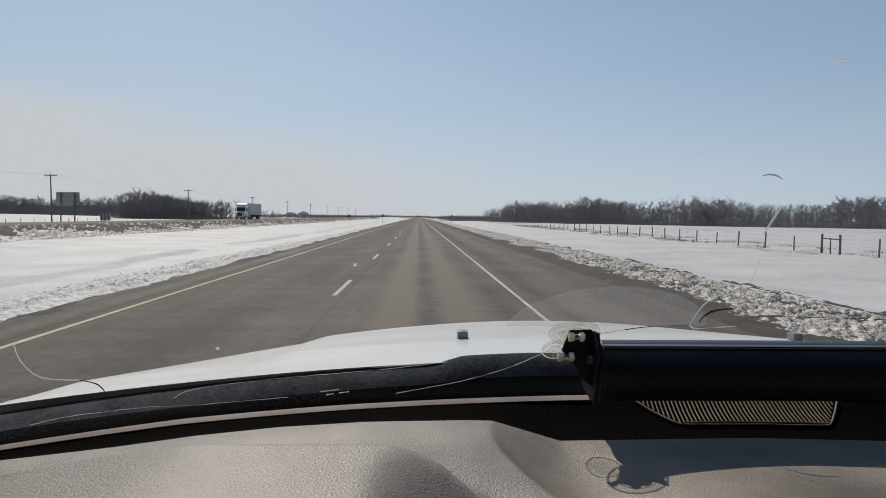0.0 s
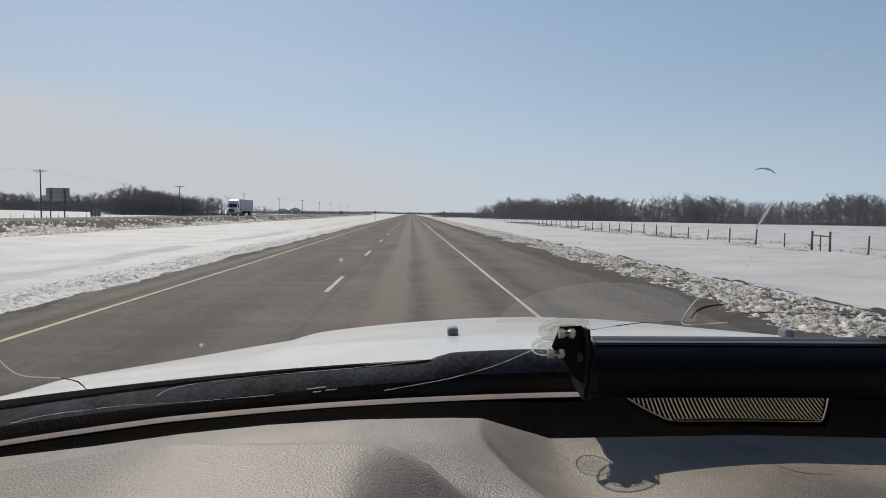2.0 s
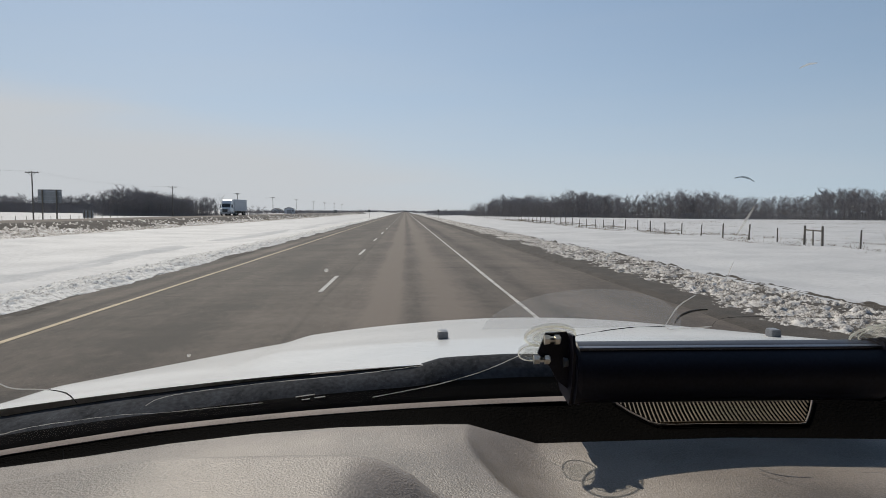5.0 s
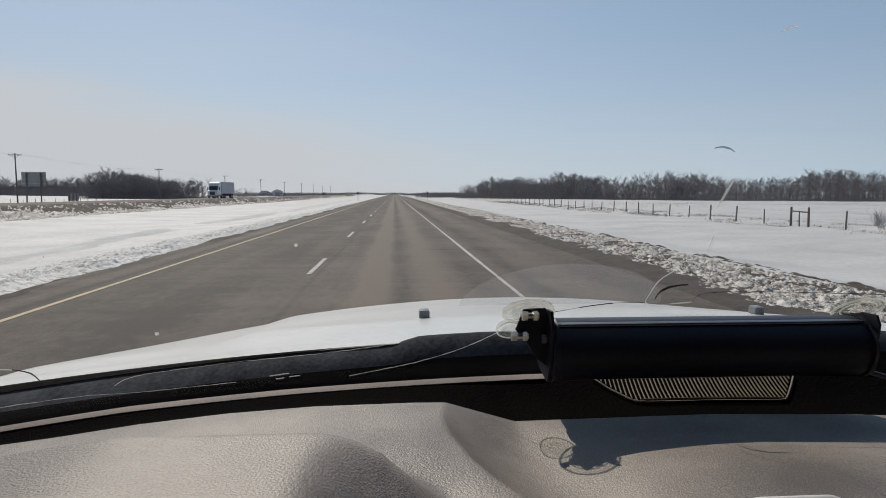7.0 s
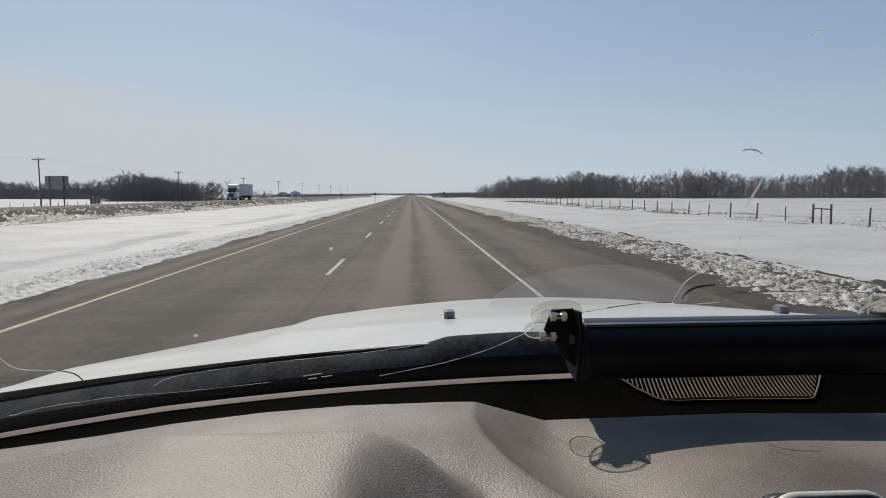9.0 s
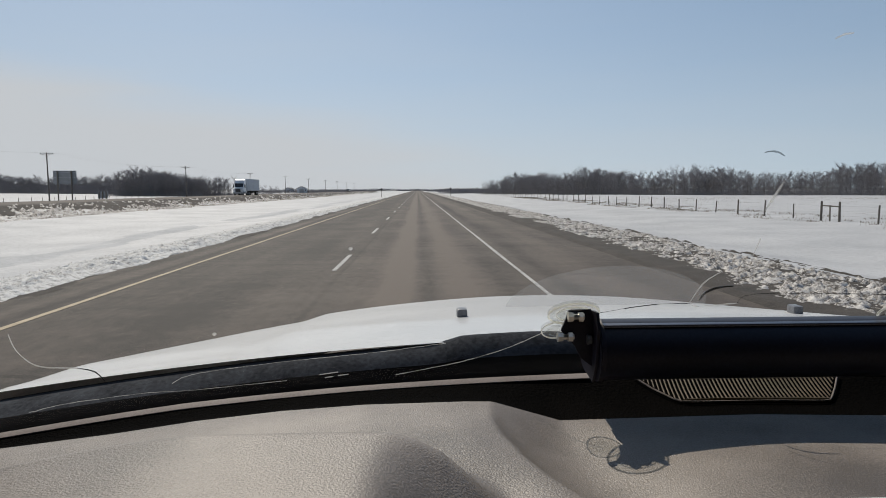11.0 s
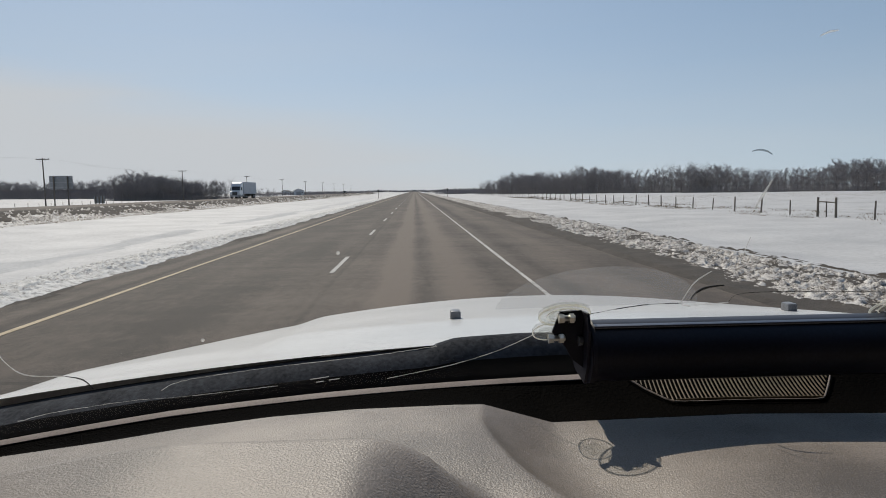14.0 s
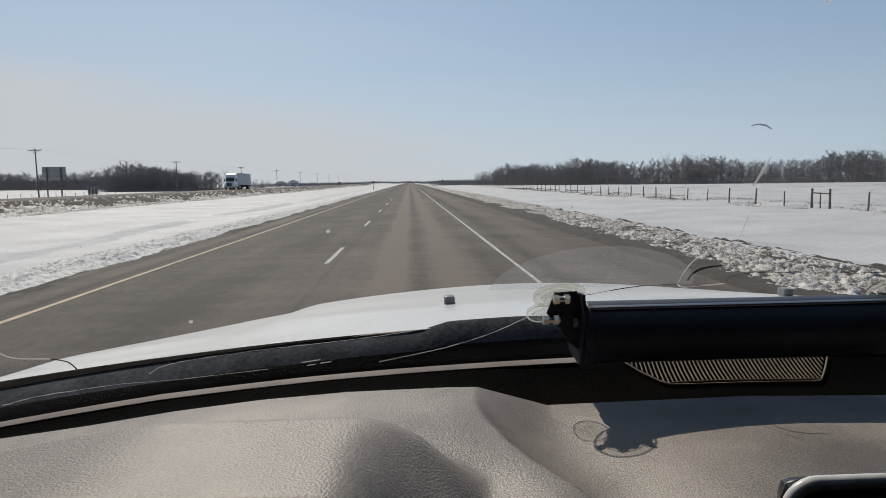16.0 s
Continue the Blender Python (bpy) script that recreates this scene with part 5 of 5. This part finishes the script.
feet = wood([(-136, 300), (-118, 296), (-98, 300), (-84, 318)], 26, 1.15, 1.14, 5)
feet += [(x + _trng.gauss(0, 2.5), y + _trng.gauss(0, 2.5)) for x, y in feet for _ in range(2)]
brush("underbrush", feet, 2.4, "dense grey-brown leafless undergrowth below the bare trees", 9, 0.035, 1.6)

feet = wood([(-320, 395), (-250, 385), (-200, 380), (-150, 385)], 30, 1.2, 0.95, 4, False)
feet += [(x + _trng.gauss(0, 4), y + _trng.gauss(0, 4)) for x, y in feet for _ in range(5)]
brush("underbrush", feet, 3.8, "dense grey-brown leafless undergrowth of a far bluff", 16, 0.06, 2.4)
feet = wood([(-84, 345), (-70, 352)], 12, 1.8, 0.62, 2)
brush("underbrush", feet, 2.2, "low leafless scrub beside a far bluff", 16, 0.05, 2.0)


def far_bluff(name, spots, h, r, label):
    return brush(name, spots, h, label, 40, r, 7.0)


hedge = []
_h = random.Random(5)
for x0, x1, y, dens in ((-700, -330, 640, 0.35), (-180, -40, 900, 0.5), (-40, 200, 1150, 0.35), (20, 90, 760, 0.35), (200, 900, 900, 0.35), (-150, -60, 620, 0.25), (26, 40, 430, 1.0)):
    for _ in range(int((x1 - x0) * dens)):
        hedge.append((_h.uniform(x0, x1), y + _h.gauss(0, 12)))
far_bluff("far_woods", hedge, 2.7, 0.17, "thin dark line of far leafless woods on the horizon")

# scrub by the fence
spots = [(33.5, 44.0), (35.0, 46.5), (37.5, 47.0)]
for k, (x, y) in enumerate(spots):
    rng = random.Random(k + 40)
    b = Twigs()
    for _ in range(26):
        o = Vector((rng.gauss(0, 0.12), rng.gauss(0, 0.12), -0.1))
        e = o + Vector((rng.gauss(0, 0.35), rng.gauss(0, 0.35), rng.uniform(0.6, 1.35)))
        b.bar(o[:], e[:], 0.012, 0.005)
        for _ in range(3):
            q = o.lerp(e, rng.uniform(0.3, 0.9))
            b.bar(q[:], (q + Vector((rng.gauss(0, 0.18), rng.gauss(0, 0.18), rng.uniform(0.1, 0.35))))[:], 0.007, 0.003)
    s = tagged(new("shrub", b.mesh("shrub", M_TWIG, 3)), "small leafless shrub standing in the snow", "shrub", "fence shrubs")
    s.matrix_basis = pose(x, y, gz(x, y))
